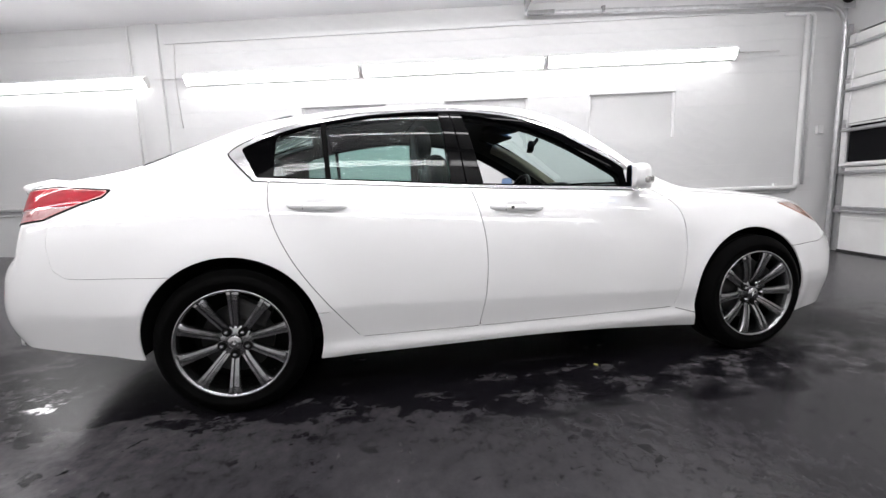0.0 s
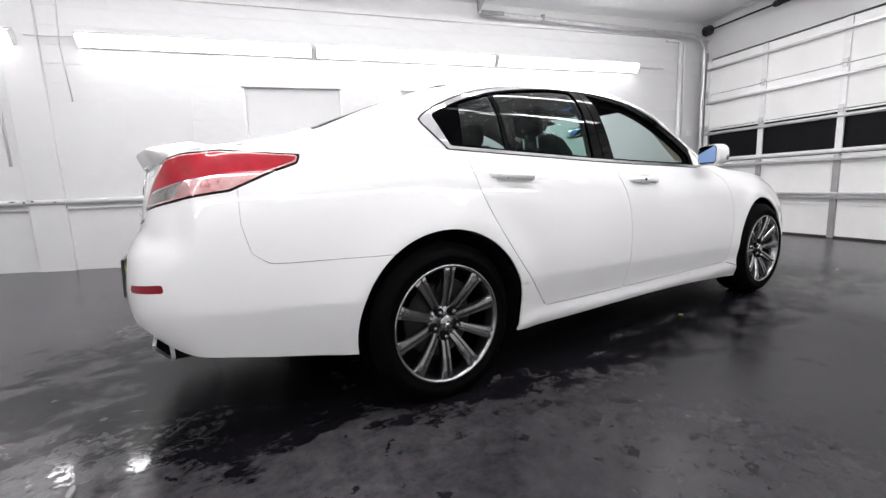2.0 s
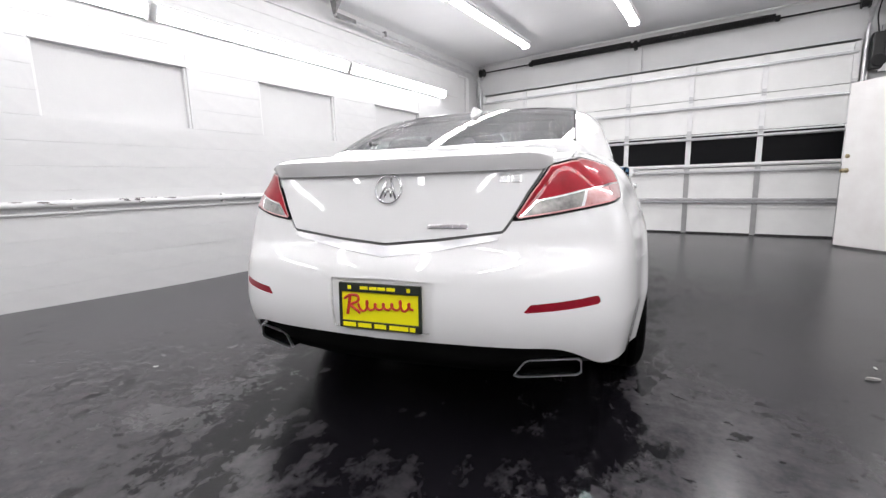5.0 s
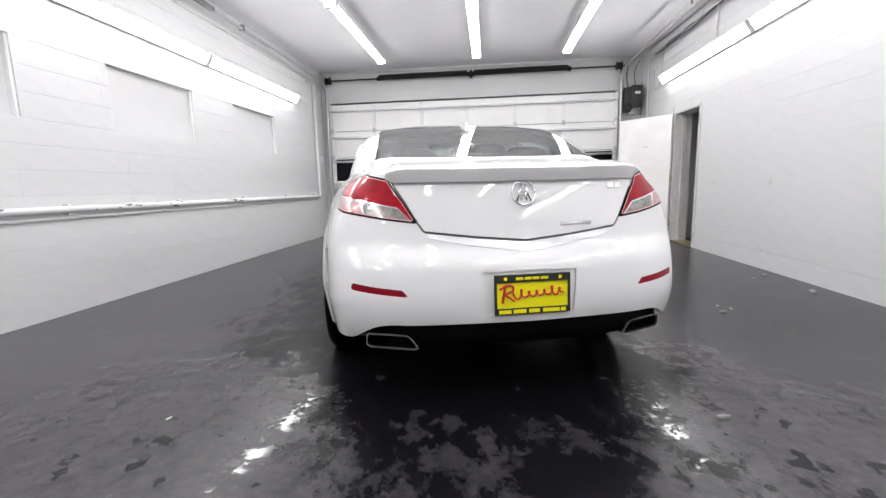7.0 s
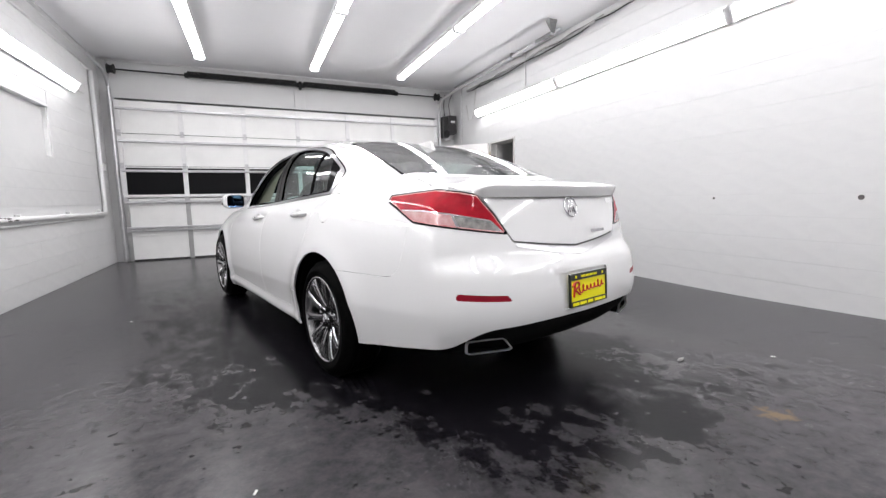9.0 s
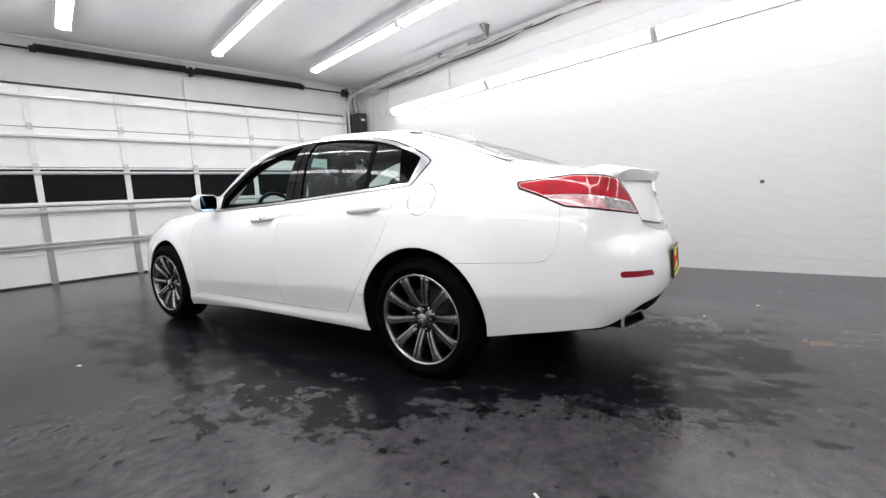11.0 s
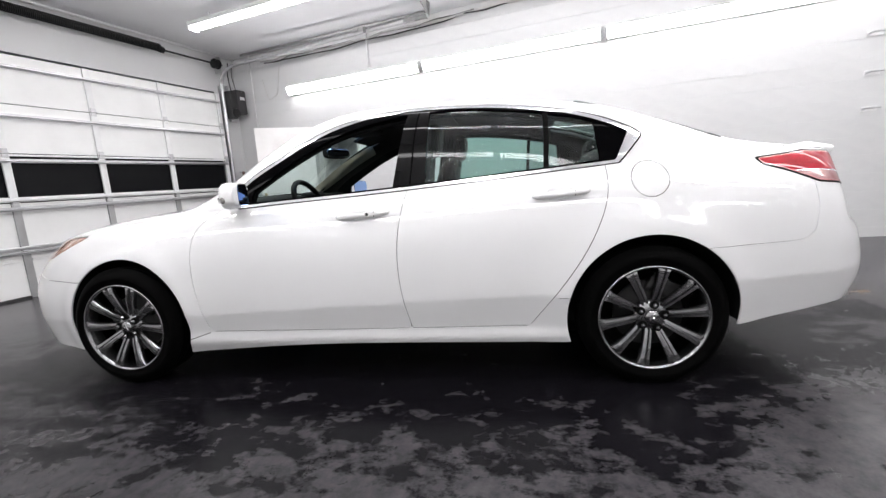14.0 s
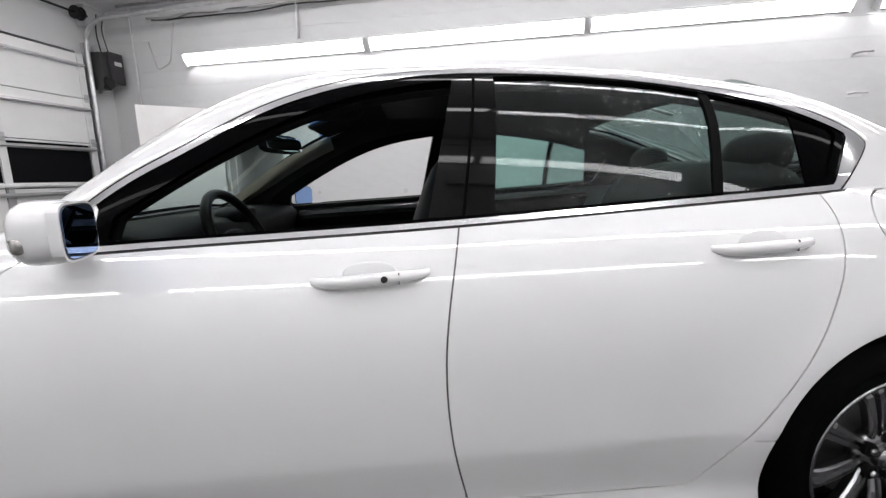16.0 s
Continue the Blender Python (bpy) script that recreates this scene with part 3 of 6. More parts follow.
def overhead_door():
    for k in range(5):
        z0, z1 = k * SECT + 0.004, (k + 1) * SECT - 0.004
        for a, b in zip(STILES, STILES[1:]):
            if k == 2:
                bm = box((b - a - 0.002, 0.03, 0.058), ((a + b) / 2, 0.02, z0 + 0.029), 0.004)
                part("panel", bm, M_DOORPANEL, door)
                part("panel", box((b - a - 0.002, 0.03, 0.024), ((a + b) / 2, 0.02, z1 - 0.012), 0.004), M_DOORPANEL, door)
                part("pane", box((b - a - 0.08, 0.008, z1 - z0 - 0.07), ((a + b) / 2, 0.03, (z0 + z1) / 2 + 0.018)), M_DARKGLASS, door, "black window pane")
            else:
                bm = box((b - a - 0.002, 0.03, z1 - z0), ((a + b) / 2, 0.02, (z0 + z1) / 2), 0.004)
                part("panel", bm, M_DOORPANEL, door)
                part("panel_rail", box((b - a - 0.09, 0.012, 0.035), ((a + b) / 2, -0.0005, z1 - 0.10), 0.004), M_DOORPANEL, door)
        for x in STILES:
            bm = box((0.075, 0.028, z1 - z0), (x, -0.004, (z0 + z1) / 2), 0.004)
            part("stile", bm, M_GALV if k < 2 else M_WHITEMETAL, door)
            if k:
                bm = box((0.06, 0.012, 0.10), (x, -0.024, z0), 0.004)
                tube([(x - 0.035, -0.034, z0), (x + 0.035, -0.034, z0)], 0.009, 8, bm)
                part("hinge", bm, M_STEEL, door)
        # horizontal strut: a hat section
        zs = (0.535, 1.03, 1.572, 2.07, 2.61)[k]
        outline = [(-0.05, 0.0), (-0.03, 0.0), (-0.02, -0.045), (0.02, -0.045), (0.03, 0.0), (0.05, 0.0), (0.05, 0.004), (-0.05, 0.004)]
        bm = bmesh.new()
        ends = []
        for x in (DX0 + 0.02, DX1 - 0.02):
            ends.append([bm.verts.new((x, -0.02 + d, zs + 0.46 * h)) for h, d in outline])
        n = len(outline)
        for i in range(n):
            bm.faces.new((ends[0][i], ends[0][(i + 1) % n], ends[1][(i + 1) % n], ends[1][i]))
        bm.faces.new(ends[0])
        bm.faces.new(ends[1])
        part("strut", bm, M_STEEL, door, "bright steel strut")
        if k in (1, 2):
            part("strut", box((DX1 - DX0 - 0.04, 0.03, 0.035), ((DX0 + DX1) / 2, -0.028, z0 + 0.03), 0.006), M_WHITEMETAL if k == 2 else M_STEEL, door)
    part("bottom_seal", box((DX1 - DX0, 0.05, 0.03), ((DX0 + DX1) / 2, 0.01, 0.015), 0.006), M_BLACK, door)
    for s, x in ((1, DX0 - 0.03), (-1, DX1 + 0.04)):
        yb = 0.80 if s > 0 else 0.92
        part("side_track", tube(bent([(x, -0.06, 0.05), (x, -0.06, 3.16), (x, yb - DY, 3.24)], 0.38, 10), 0.027), M_STEEL, door)
        part("angle_iron", box((0.05, 0.05, 2.9), (x - s * 0.03, 0.02, 1.45), 0.003), M_STEEL, door)
        bm = bmesh.new()
        fan = [bm.verts.new((x + dx, yb - DY + dy, z)) for dx, dy, z in ((-0.02, 0.0, 3.225), (0.02, 0.0, 3.225), (0.065, 0.0, 3.42), (-0.065, 0.0, 3.42), (-0.02, 0.006, 3.225), (0.02, 0.006, 3.225), (0.065, 0.09, 3.42), (-0.065, 0.09, 3.42))]
        for f in ((0, 1, 2, 3), (4, 7, 6, 5), (0, 3, 7, 4), (1, 5, 6, 2), (3, 2, 6, 7), (0, 4, 5, 1)):
            bm.faces.new([fan[i] for i in f])
        box((0.06, 0.35, 0.05), (x, yb - DY + 0.20, 3.235), 0.004, bm=bm)
        box((0.075, 0.04, 0.075), (x, yb - DY + 1.0, 3.235), 0.006, bm=bm)
        part("track_hanger", bm, M_DULLSTEEL, door, "dull steel track hanger")
        part("cable_drum", lathe([(-0.05, 0.03), (-0.05, 0.075), (-0.035, 0.08), (-0.03, 0.06), (0.03, 0.06), (0.035, 0.08), (0.05, 0.075), (0.05, 0.03)]), M_SPRING, door, smooth=False).location = (x + s * 0.06, -0.07, 3.225)
        part("bearing_plate", box((0.012, 0.14, 0.26), (x - s * 0.005, -0.03, 3.225), 0.003), M_STEEL, door)
    part("shaft", tube([(DX0 - 0.03, -0.07, 3.225), (DX1 + 0.1, -0.07, 3.225)], 0.0135), M_SPRING, door)
    part("centre_post", box((0.20, 0.04, 0.62), (0.09, 0.065, 3.10), 0.005), M_WALL, door)
    part("centre_bracket", box((0.05, 0.10, 0.14), (0.10, -0.03, 3.225), 0.005), M_SPRING, door)
    for a, b in ((-1.78, 0.03), (0.17, 2.01)):
        bm = bmesh.new()
        turns = int((b - a) / 0.019)
        pts = [(a + (b - a) * k / (turns * 10), -0.07 + 0.048 * math.cos(2 * math.pi * k / 10), 3.245 + 0.048 * math.sin(2 * math.pi * k / 10)) for k in range(turns * 10 + 1)]
        tube(pts, 0.0095, 5, bm)
        part("torsion_spring", bm, M_SPRING, door, "black torsion spring", smooth=True)
        for x in (a - 0.02, b + 0.02):
            part("spring_cone", lathe([(-0.035, 0.02), (-0.03, 0.042), (0.03, 0.046), (0.035, 0.02)], "x", 20), M_SPRING, door).location = (x, -0.07, 3.225)


overhead_door()

# jackshaft opener beside the door
opener = empty("door_opener", pose(3.22, 4.79, 2.27), "dark grey wall-mounted door opener with cables", "door opener")
bm = box((0.20, 0.17, 0.40), (0.06, -0.02, 0.36), 0.02)
part("motor_case", bm, worn(material("opener_grey", (0.024, 0.022, 0.024), 0.4), (0.04, 0.036, 0.04), 9.0), opener)
part("side_cover", box((0.12, 0.15, 0.46), (-0.09, 0.0, 0.30), 0.015), M_BLACK, opener)
bm = lathe([(-0.02, 0.0), (-0.02, 0.07), (0.0, 0.08), (0.02, 0.07), (0.02, 0.0)], "y", 24)
part("sprocket", bm, M_SPRING, opener).location = (-0.08, -0.09, 0.16)
part("label_plate", box((0.10, 0.004, 0.05), (0.07, -0.107, 0.42)), M_WHITEMETAL, opener)
part("mount", box((0.14, 0.06, 0.60), (0.02, 0.10, 0.34), 0.006), M_STEEL, opener)
part("drive_chain", tube(bent([(-0.10, -0.06, 0.5), (-0.14, -0.06, 0.75), (-0.10, -0.06, 0.98)], 0.1), 0.008), M_SPRING, opener)
part("cable", tube(bent([(0.05, 0.0, 0.58), (0.02, 0.03, 0.85), (0.15, 0.1, 1.05)], 0.12), 0.007), M_BLACK, opener)
pull = empty("release_handle", pose(3.30, 4.90, 1.28), "small brown release handle hanging on the wall", "handle")
part("grip", box((0.045, 0.03, 0.16), (0, 0, 0.08), 0.01), material("brown_handle", (0.18, 0.11, 0.09), 0.6), pull)
part("hook", box((0.02, 0.10, 0.02), (0, 0.05, 0.15), 0.004), M_STEEL, pull)


# ---------- pipes, conduits, cables ----------
def pipe(name, pts, r, mat, label, category="pipe", clips=()):
    o = empty(name, pose(*pts[0]), label, category)
    rel = [Vector(p) - Vector(pts[0]) for p in pts]
    part("tube", tube(bent(rel, 0.06), r), mat, o, smooth=True)
    for c, size in clips:
        part("clip", box(size, Vector(c) - Vector(pts[0]), 0.004), mat, o)
    return o


wx = LEFT + 0.045
steps = [((wx - 0.015, y, 0.88), (0.05, 0.03, 0.09)) for y in (-6.2, -4.9, -3.5, -2.2, -0.9, 0.4, 1.7, 3.0, 4.2)]
pp = pipe("wall_pipe", [(wx, -8.1, 0.91), (wx, 4.47, 0.86), (wx, 4.47, 3.08)], 0.03, M_CHIPPED, "white painted wall pipe with chipped paint", clips=steps)
random.seed(5)
for k in range(46):
    y = random.choice([-5.3, -4.6, -2.9, -2.5, -1.9, -1.6, -1.4, -0.5, 0.2, 1.3]) + random.gauss(0, 0.16)
    ln = random.uniform(0.02, 0.11)
    a0, wide = random.uniform(-0.6, 1.3), random.uniform(0.25, 0.9)
    bm = bmesh.new()
    rows = []
    for i in range(9):
        u = i / 8
        w = wide * math.sin(math.pi * min(1, max(0.03, u))) ** 0.5 * random.uniform(0.6, 1.0)
        mid = a0 + random.uniform(-0.15, 0.15)
        rows.append([bm.verts.new((0.0307 * math.cos(mid + w * v), ln * (u - 0.5), 0.0307 * math.sin(mid + w * v))) for v in (-0.5, -0.17, 0.17, 0.5)])
    for one, two in zip(rows, rows[1:]):
        for i in range(3):
            bm.faces.new((one[i], one[i + 1], two[i + 1], two[i]))
    part("paint_chip", bm, M_BARE, pp).location = (0, y + 8.1, -0.05 * (y + 8.1) / 12.57)
pipe("wall_conduit", [(LEFT + 0.02, -8.1, 0.82), (LEFT + 0.02, 4.40, 0.80)], 0.013, M_CHIPPED, "thin white conduit under the wall pipe", "conduit")
pipe("wall_conduit", [(LEFT + 0.02, 4.575, 0.9), (LEFT + 0.02, 4.575, 3.10), (LEFT + 0.02, 4.2, 3.10)], 0.018, M_WHITEMETAL, "vertical white conduit beside the overhead door", "conduit")
pipe("wall_conduit", [(LEFT + 0.02, -4.72, 3.41), (LEFT + 0.02, -4.72, 1.3)], 0.012, M_WHITEMETAL, "vertical white conduit on the block wall", "conduit")
pipe("wall_conduit", [(RIGHT - 0.03, 2.15, 3.40), (RIGHT - 0.03, 2.15, 2.86)], 0.014, M_WHITEMETAL, "white conduit dropping to the wall lamp", "conduit")
pipe("wall_conduit", [(RIGHT - 0.03, 4.55, 3.41), (RIGHT - 0.03, 4.55, 2.2)], 0.012, M_WHITEMETAL, "thin white conduit near the overhead door", "conduit")
pipe("wall_cable", [(RIGHT - 0.02, 4.32, 2.98), (RIGHT - 0.02, 4.22, 2.62), (RIGHT - 0.02, 4.02, 2.70), (RIGHT - 0.02, 3.9, 3.2)], 0.006, M_TRIMGREY, "slack grey cable on the wall", "cable")
pipe("ceiling_conduit", [(3.30, 4.6, 3.395), (3.30, 1.1, 3.395)], 0.018, M_STEEL, "steel conduit along the ceiling edge", "conduit")
random.seed(21)
for mat, r, y0, y1, z0, z1, label in ((M_TRIMGREY, 0.013, 4.3, -3.6, 3.27, 3.36, "grey cable sagging along the top of the wall"),
                                      (M_DULLSTEEL, 0.010, 4.2, 0.4, 3.24, 3.33, "dull grey cable looped along the top of the wall"),
                                      (M_BLACK, 0.009, 4.0, -0.6, 3.20, 3.32, "dark cable sagging along the top of the wall")):
    pts = []
    count = int(abs(y1 - y0) / 0.28)
    for k in range(count + 1):
        u = k / count
        pts.append((RIGHT - 0.02 - random.uniform(0, 0.03), y0 + (y1 - y0) * u, z0 + (z1 - z0) * u + random.uniform(-0.028, 0.022)))
    pipe("wall_cable", pts, r, mat, label, "cable")
pipe("ceiling_conduit", [(LEFT + 0.05, 4.88, 3.39), (RIGHT - 0.05, 4.88, 3.39)], 0.015, M_WHITEMETAL, "white conduit along the ceiling above the overhead door", "conduit")
pipe("lamp_cable", [(LEFT + 0.03, 3.62, 2.66), (LEFT + 0.02, 4.15, 2.66)], 0.007, M_TRIMGREY, "short grey lamp cable on the wall", "cable")
pipe("lamp_cable", [(LEFT + 0.03, -4.46, 2.68), (LEFT + 0.08, -4.2, 2.66), (LEFT + 0.03, -3.93, 2.68)], 0.006, M_TRIMGREY, "short grey cable between two wall lamps", "cable")
pipe("lamp_cable", [(LEFT + 0.02, -4.06, 3.17), (LEFT + 0.02, -4.1, 2.6), (LEFT + 0.02, -4.06, 2.0)], 0.005, M_TRIMGREY, "thin grey cable hanging on the wall", "cable")
jb = empty("junction_box", pose(3.30, 2.12, 3.36), "small steel junction box under the ceiling", "junction box")
part("case", box((0.10, 0.11, 0.07), (0, 0, 0), 0.006), M_STEEL, jb)
sw = empty("outlet_box", pose(LEFT, 4.60, 1.62), "small grey outlet box on the wall", "outlet")
part("case", box((0.05, 0.075, 0.11), (0.025, 0.14, 0), 0.006), M_WHITEMETAL, sw)
for z in (2.24, 1.85, 1.48):
    br = empty("wall_bracket", pose(RIGHT, -3.92, z), "white steel bracket arm on the block wall", "bracket", "wall brackets")
    part("plate", box((0.012, 0.13, 0.05), (-0.006, 0, 0), 0.003), M_WHITEMETAL, br)
    part("arm", tube(bent([(-0.01, 0.05, 0), (-0.10, 0.05, 0.0), (-0.10, -0.06, 0.0)], 0.03), 0.011), M_STEEL, br)
for y, z, r in ((-1.16, 0.965, 0.012), (-2.32, 0.965, 0.02)):
    h = empty("wall_anchor", pose(RIGHT, y, z), "dark bolt hole in the white block wall", "anchor")
    bm = lathe([(0.004, r * 1.7), (-0.0025, r * 1.7), (-0.004, r * 1.2)], "x", 20)
    part("patch", bm, M_WALL, h, smooth=True)
    part("hole", lathe([(0.0, r), (-0.0075, r), (-0.0075, 0.0)], "x", 18), M_BARE, h)
for y, r in ((0.86, 0.035), (2.03, 0.028)):
    h = empty("wall_stain", pose(RIGHT, y, 0.96), "grey scuff on the white block wall", "stain")
    part("scuff", lathe([(0.0, r), (-0.0045, r * 0.9), (-0.005, 0.0)], "x", 18), M_TRIMGREY, h)


# ---------- fluorescent lamps ----------
def lamp(length, m, label, group, diffuser, arc):
    """A batten with a shallow wrap-round diffuser; arc is the half angle of its curve."""
    o = empty("fluorescent_light", m, label, "light", group)
    bm = box((0.172, length, 0.02), (0, 0, -0.010), 0.004)
    box((0.150, length, 0.032), (0, 0, -0.034), 0.005, bm=bm)
    part("housing", bm, M_WHITEMETAL, o)
    bm = bmesh.new()
    ends = []
    top = math.cos(radians(arc))
    for y in (-length / 2 + 0.02, length / 2 - 0.02):
        ring = []
        for k in range(13):
            a = radians(arc) * (k / 6 - 1)
            ring.append(bm.verts.new((0.070 * math.sin(a) / math.sin(radians(arc)), y, -0.051 - 0.050 * (math.cos(a) - top) / (1 - top))))
        ends.append(ring)
    for k in range(12):
        bm.faces.new((ends[0][k], ends[0][k + 1], ends[1][k + 1], ends[1][k]))
    bm.faces.new((ends[0][0], ends[1][0], ends[1][-1], ends[0][-1]))
    bm.faces.new(ends[0])
    bm.faces.new(ends[1])
    part("diffuser", bm, diffuser, o, "glowing white diffuser", smooth=False)
    for s in (-1, 1):
        part("end_cap", box((0.155, 0.02, 0.095), (0, s * (length / 2 - 0.008), -0.053), 0.008), M_WHITEMETAL, o)
    return o


first = lamp(2.46, pose(-1.50, 2.645, 3.338), "lit white fluorescent batten hung under the ceiling", "ceiling lamps", M_LAMP, 58)
for y in (-0.9, 0.9):
    part("hanger", tube([(0, y, -0.01), (0, y, TOP - 3.338 + 0.002)], 0.012), M_WHITEMETAL, first)
for x in (-1.50, 0.245, 1.82):
    for k in range(4):
        if x != -1.50 or k:
            copy_thing(first, pose(x, 2.645 - 2.50 * k, 3.338))
first = lamp(2.46, pose(LEFT + 0.045, 2.33, 2.66, 0, -58, 0), "lit white fluorescent batten on the block wall", "wall lamps", M_LAMPWALL, 80)
for y in (-0.17, -2.68, -5.69):
    copy_thing(first, pose(LEFT + 0.045, y, 2.66, 0, -58, 0))
for y in (2.495, -0.02, -2.53, -5.2):
    copy_thing(first, pose(RIGHT - 0.045, y, 2.725, 0, 58, 0))


# ---------- the car: body surfaces from design curves ----------
def natural(keys):
    """A smooth curve (natural cubic spline) through (t, value) keys."""
    keys = sorted(keys)
    t = np.array([k[0] for k in keys], float)
    f = np.array([k[1] for k in keys], float)
    n, h = len(t), np.diff(t)
    A, r = np.eye(n), np.zeros(n)
    for i in range(1, n - 1):
        A[i, i - 1:i + 2] = h[i - 1], 2 * (h[i - 1] + h[i]), h[i]
        r[i] = 3 * ((f[i + 1] - f[i]) / h[i] - (f[i] - f[i - 1]) / h[i - 1])
    c = np.linalg.solve(A, r)
    b = np.diff(f) / h - h * (2 * c[:-1] + c[1:]) / 3
    d = np.diff(c) / (3 * h)

    def at(x):
        x = np.clip(np.asarray(x, float), t[0], t[-1])
        i = np.clip(np.searchsorted(t, x, side="right") - 1, 0, n - 2)
        u = x - t[i]
        return f[i] + u * (b[i] + u * (c[i] + u * d[i]))

    return at


def step(a, b, x):
    x = np.clip((x - a) / (b - a), 0, 1)
    return x * x * (3 - 2 * x)


# plan outline of half the car, rear centre to front centre
PLAN = [(0, -2.512), (0.22, -2.502), (0.42, -2.477), (0.60, -2.430), (0.705, -2.367), (0.778, -2.288), (0.826, -2.17), (0.865, -1.98), (0.893, -1.8), (0.917, -1.5),
        (0.932, -1.0), (0.935, -0.3), (0.932, 0.5), (0.925, 1.0), (0.908, 1.45), (0.872, 1.8), (0.80, 2.04), (0.68, 2.22), (0.48, 2.34), (0.24, 2.395), (0, 2.41)]
chord = np.concatenate([[0], np.cumsum([math.dist(a, b) for a, b in zip(PLAN, PLAN[1:])])])
plan_x = natural(list(zip(chord, [p[0] for p in PLAN])))
plan_y = natural(list(zip(chord, [p[1] for p in PLAN])))
S_END = chord[-1]
S_TAB = np.linspace(0, S_END, 4000)
X_TAB, Y_TAB = plan_x(S_TAB), plan_y(S_TAB)


def s_of(x, y):
    return S_TAB[np.argmin((X_TAB - x) ** 2 + (Y_TAB - y) ** 2)]


def s_y(y):
    """Station of the flank at y."""
    k = (X_TAB > 0.6)
    return S_TAB[k][np.argmin(abs(Y_TAB[k] - y))]


def along(keys):
    return natural([(s_of(x, y), v) for x, y, v in keys])


Z_LOW = along([(0, -2.53, 0.452), (0.3, -2.51, 0.452), (0.5, -2.475, 0.450), (0.62, -2.437, 0.440), (0.69, -2.395, 0.405), (0.745, -2.34, 0.370), (0.80, -2.24, 0.355), (0.84, -2.1, 0.335), (0.885, -1.8, 0.29), (0.93, -1.1, 0.228),
               (0.935, -0.3, 0.228), (0.93, 0.5, 0.216), (0.925, 1.0, 0.185), (0.88, 1.75, 0.19), (0.80, 2.04, 0.2), (0.48, 2.34, 0.2), (0, 2.41, 0.2)])
Z_BELT = along([(0, -2.51, 1.036), (0.42, -2.477, 1.039), (0.70, -2.365, 1.050), (0.80, -2.2, 1.067), (0.86, -1.95, 1.080), (0.90, -1.65, 1.077), (0.925, -1.24, 1.051), (0.935, -0.74, 1.020),
                (0.935, -0.26, 0.991), (0.932, 0.2, 0.970), (0.93, 0.63, 0.951), (0.925, 1.0, 0.928), (0.915, 1.33, 0.902), (0.89, 1.64, 0.868), (0.83, 1.94, 0.812), (0.68, 2.22, 0.745), (0.4, 2.36, 0.71), (0, 2.41, 0.70)])
REAR_IN = natural([(0.28, 0.10), (0.36, 0.045), (0.44, 0.010), (0.54, 0.0), (0.635, 0.012), (0.705, 0.034), (0.755, 0.066), (0.80, 0.080), (0.89, 0.100), (0.985, 0.126), (1.05, 0.15), (1.09, 0.17)])
FRONT_IN = natural([(0.18, 0.09), (0.32, 0.02), (0.45, 0.0), (0.56, 0.012), (0.64, 0.05), (0.70, 0.10), (0.80, 0.2)])
Z_ROOF = natural([(2.41, 0.70), (2.3, 0.765), (2.17, 0.81), (1.94, 0.868), (1.58, 0.925), (1.24, 0.962), (1.08, 0.980), (0.98, 1.012), (0.82, 1.110), (0.59, 1.280), (0.40, 1.386), (0.22, 1.445),
                  (-0.06, 1.472), (-0.36, 1.475), (-0.66, 1.462), (-0.95, 1.434), (-1.10, 1.405), (-1.24, 1.367), (-1.40, 1.312), (-1.55, 1.259), (-1.70, 1.203), (-1.82, 1.159), (-1.89, 1.137), (-1.97, 1.121), (-2.15, 1.098), (-2.28, 1.080), (-2.365, 1.036)])


def flank(s, v):
    """Lower body: station s round the plan, v from sill to belt."""
    s, v = np.asarray(s, float), np.asarray(v, float)
    e = 1e-3
    x, y = plan_x(s), plan_y(s)
    dx, dy = plan_x(s + e) - plan_x(s - e), plan_y(s + e) - plan_y(s - e)
    n = np.hypot(dx, dy)
    nx, ny = dy / n * step(0.0, 0.12, s) * step(0.0, 0.12, S_END - s), -dx / n
    low, top = Z_LOW(s), Z_BELT(s)
    z = low + (top - low) * v
    d = top - z
    q = np.clip(0.445 - 0.035 * (y + 0.3) - z, -1, 1)
    soft = 0.5 * (q + np.sqrt(q * q + 0.00012))
    side = 0.145 * np.exp(-d / 0.115) + 0.19 * soft + 0.06 * np.exp((z - 1.03) / 0.17) * step(-1.3, -1.85, y)
    side = side - 0.018 * np.exp(-((z - 0.245) / 0.045) ** 2) * step(-1.15, -0.9, y) * step(1.2, 0.9, y)
    wr, wf = step(0.30, 0.92, -ny), step(0.30, 0.92, ny)
    inset = side * (1 - wr) * (1 - wf) + REAR_IN(z) * wr + FRONT_IN(z) * wf
    for yw, out, wide in ((-1.385, 0.022, 0.098), (1.37, 0.016, 0.07)):
        r = np.hypot(y - yw, z - 0.335)
        inset = inset - out * np.exp(-((r - 0.392) / wide) ** 2) * (1 - wr) * (1 - wf)
    return np.stack([x - nx * inset, y - ny * inset, z], -1)


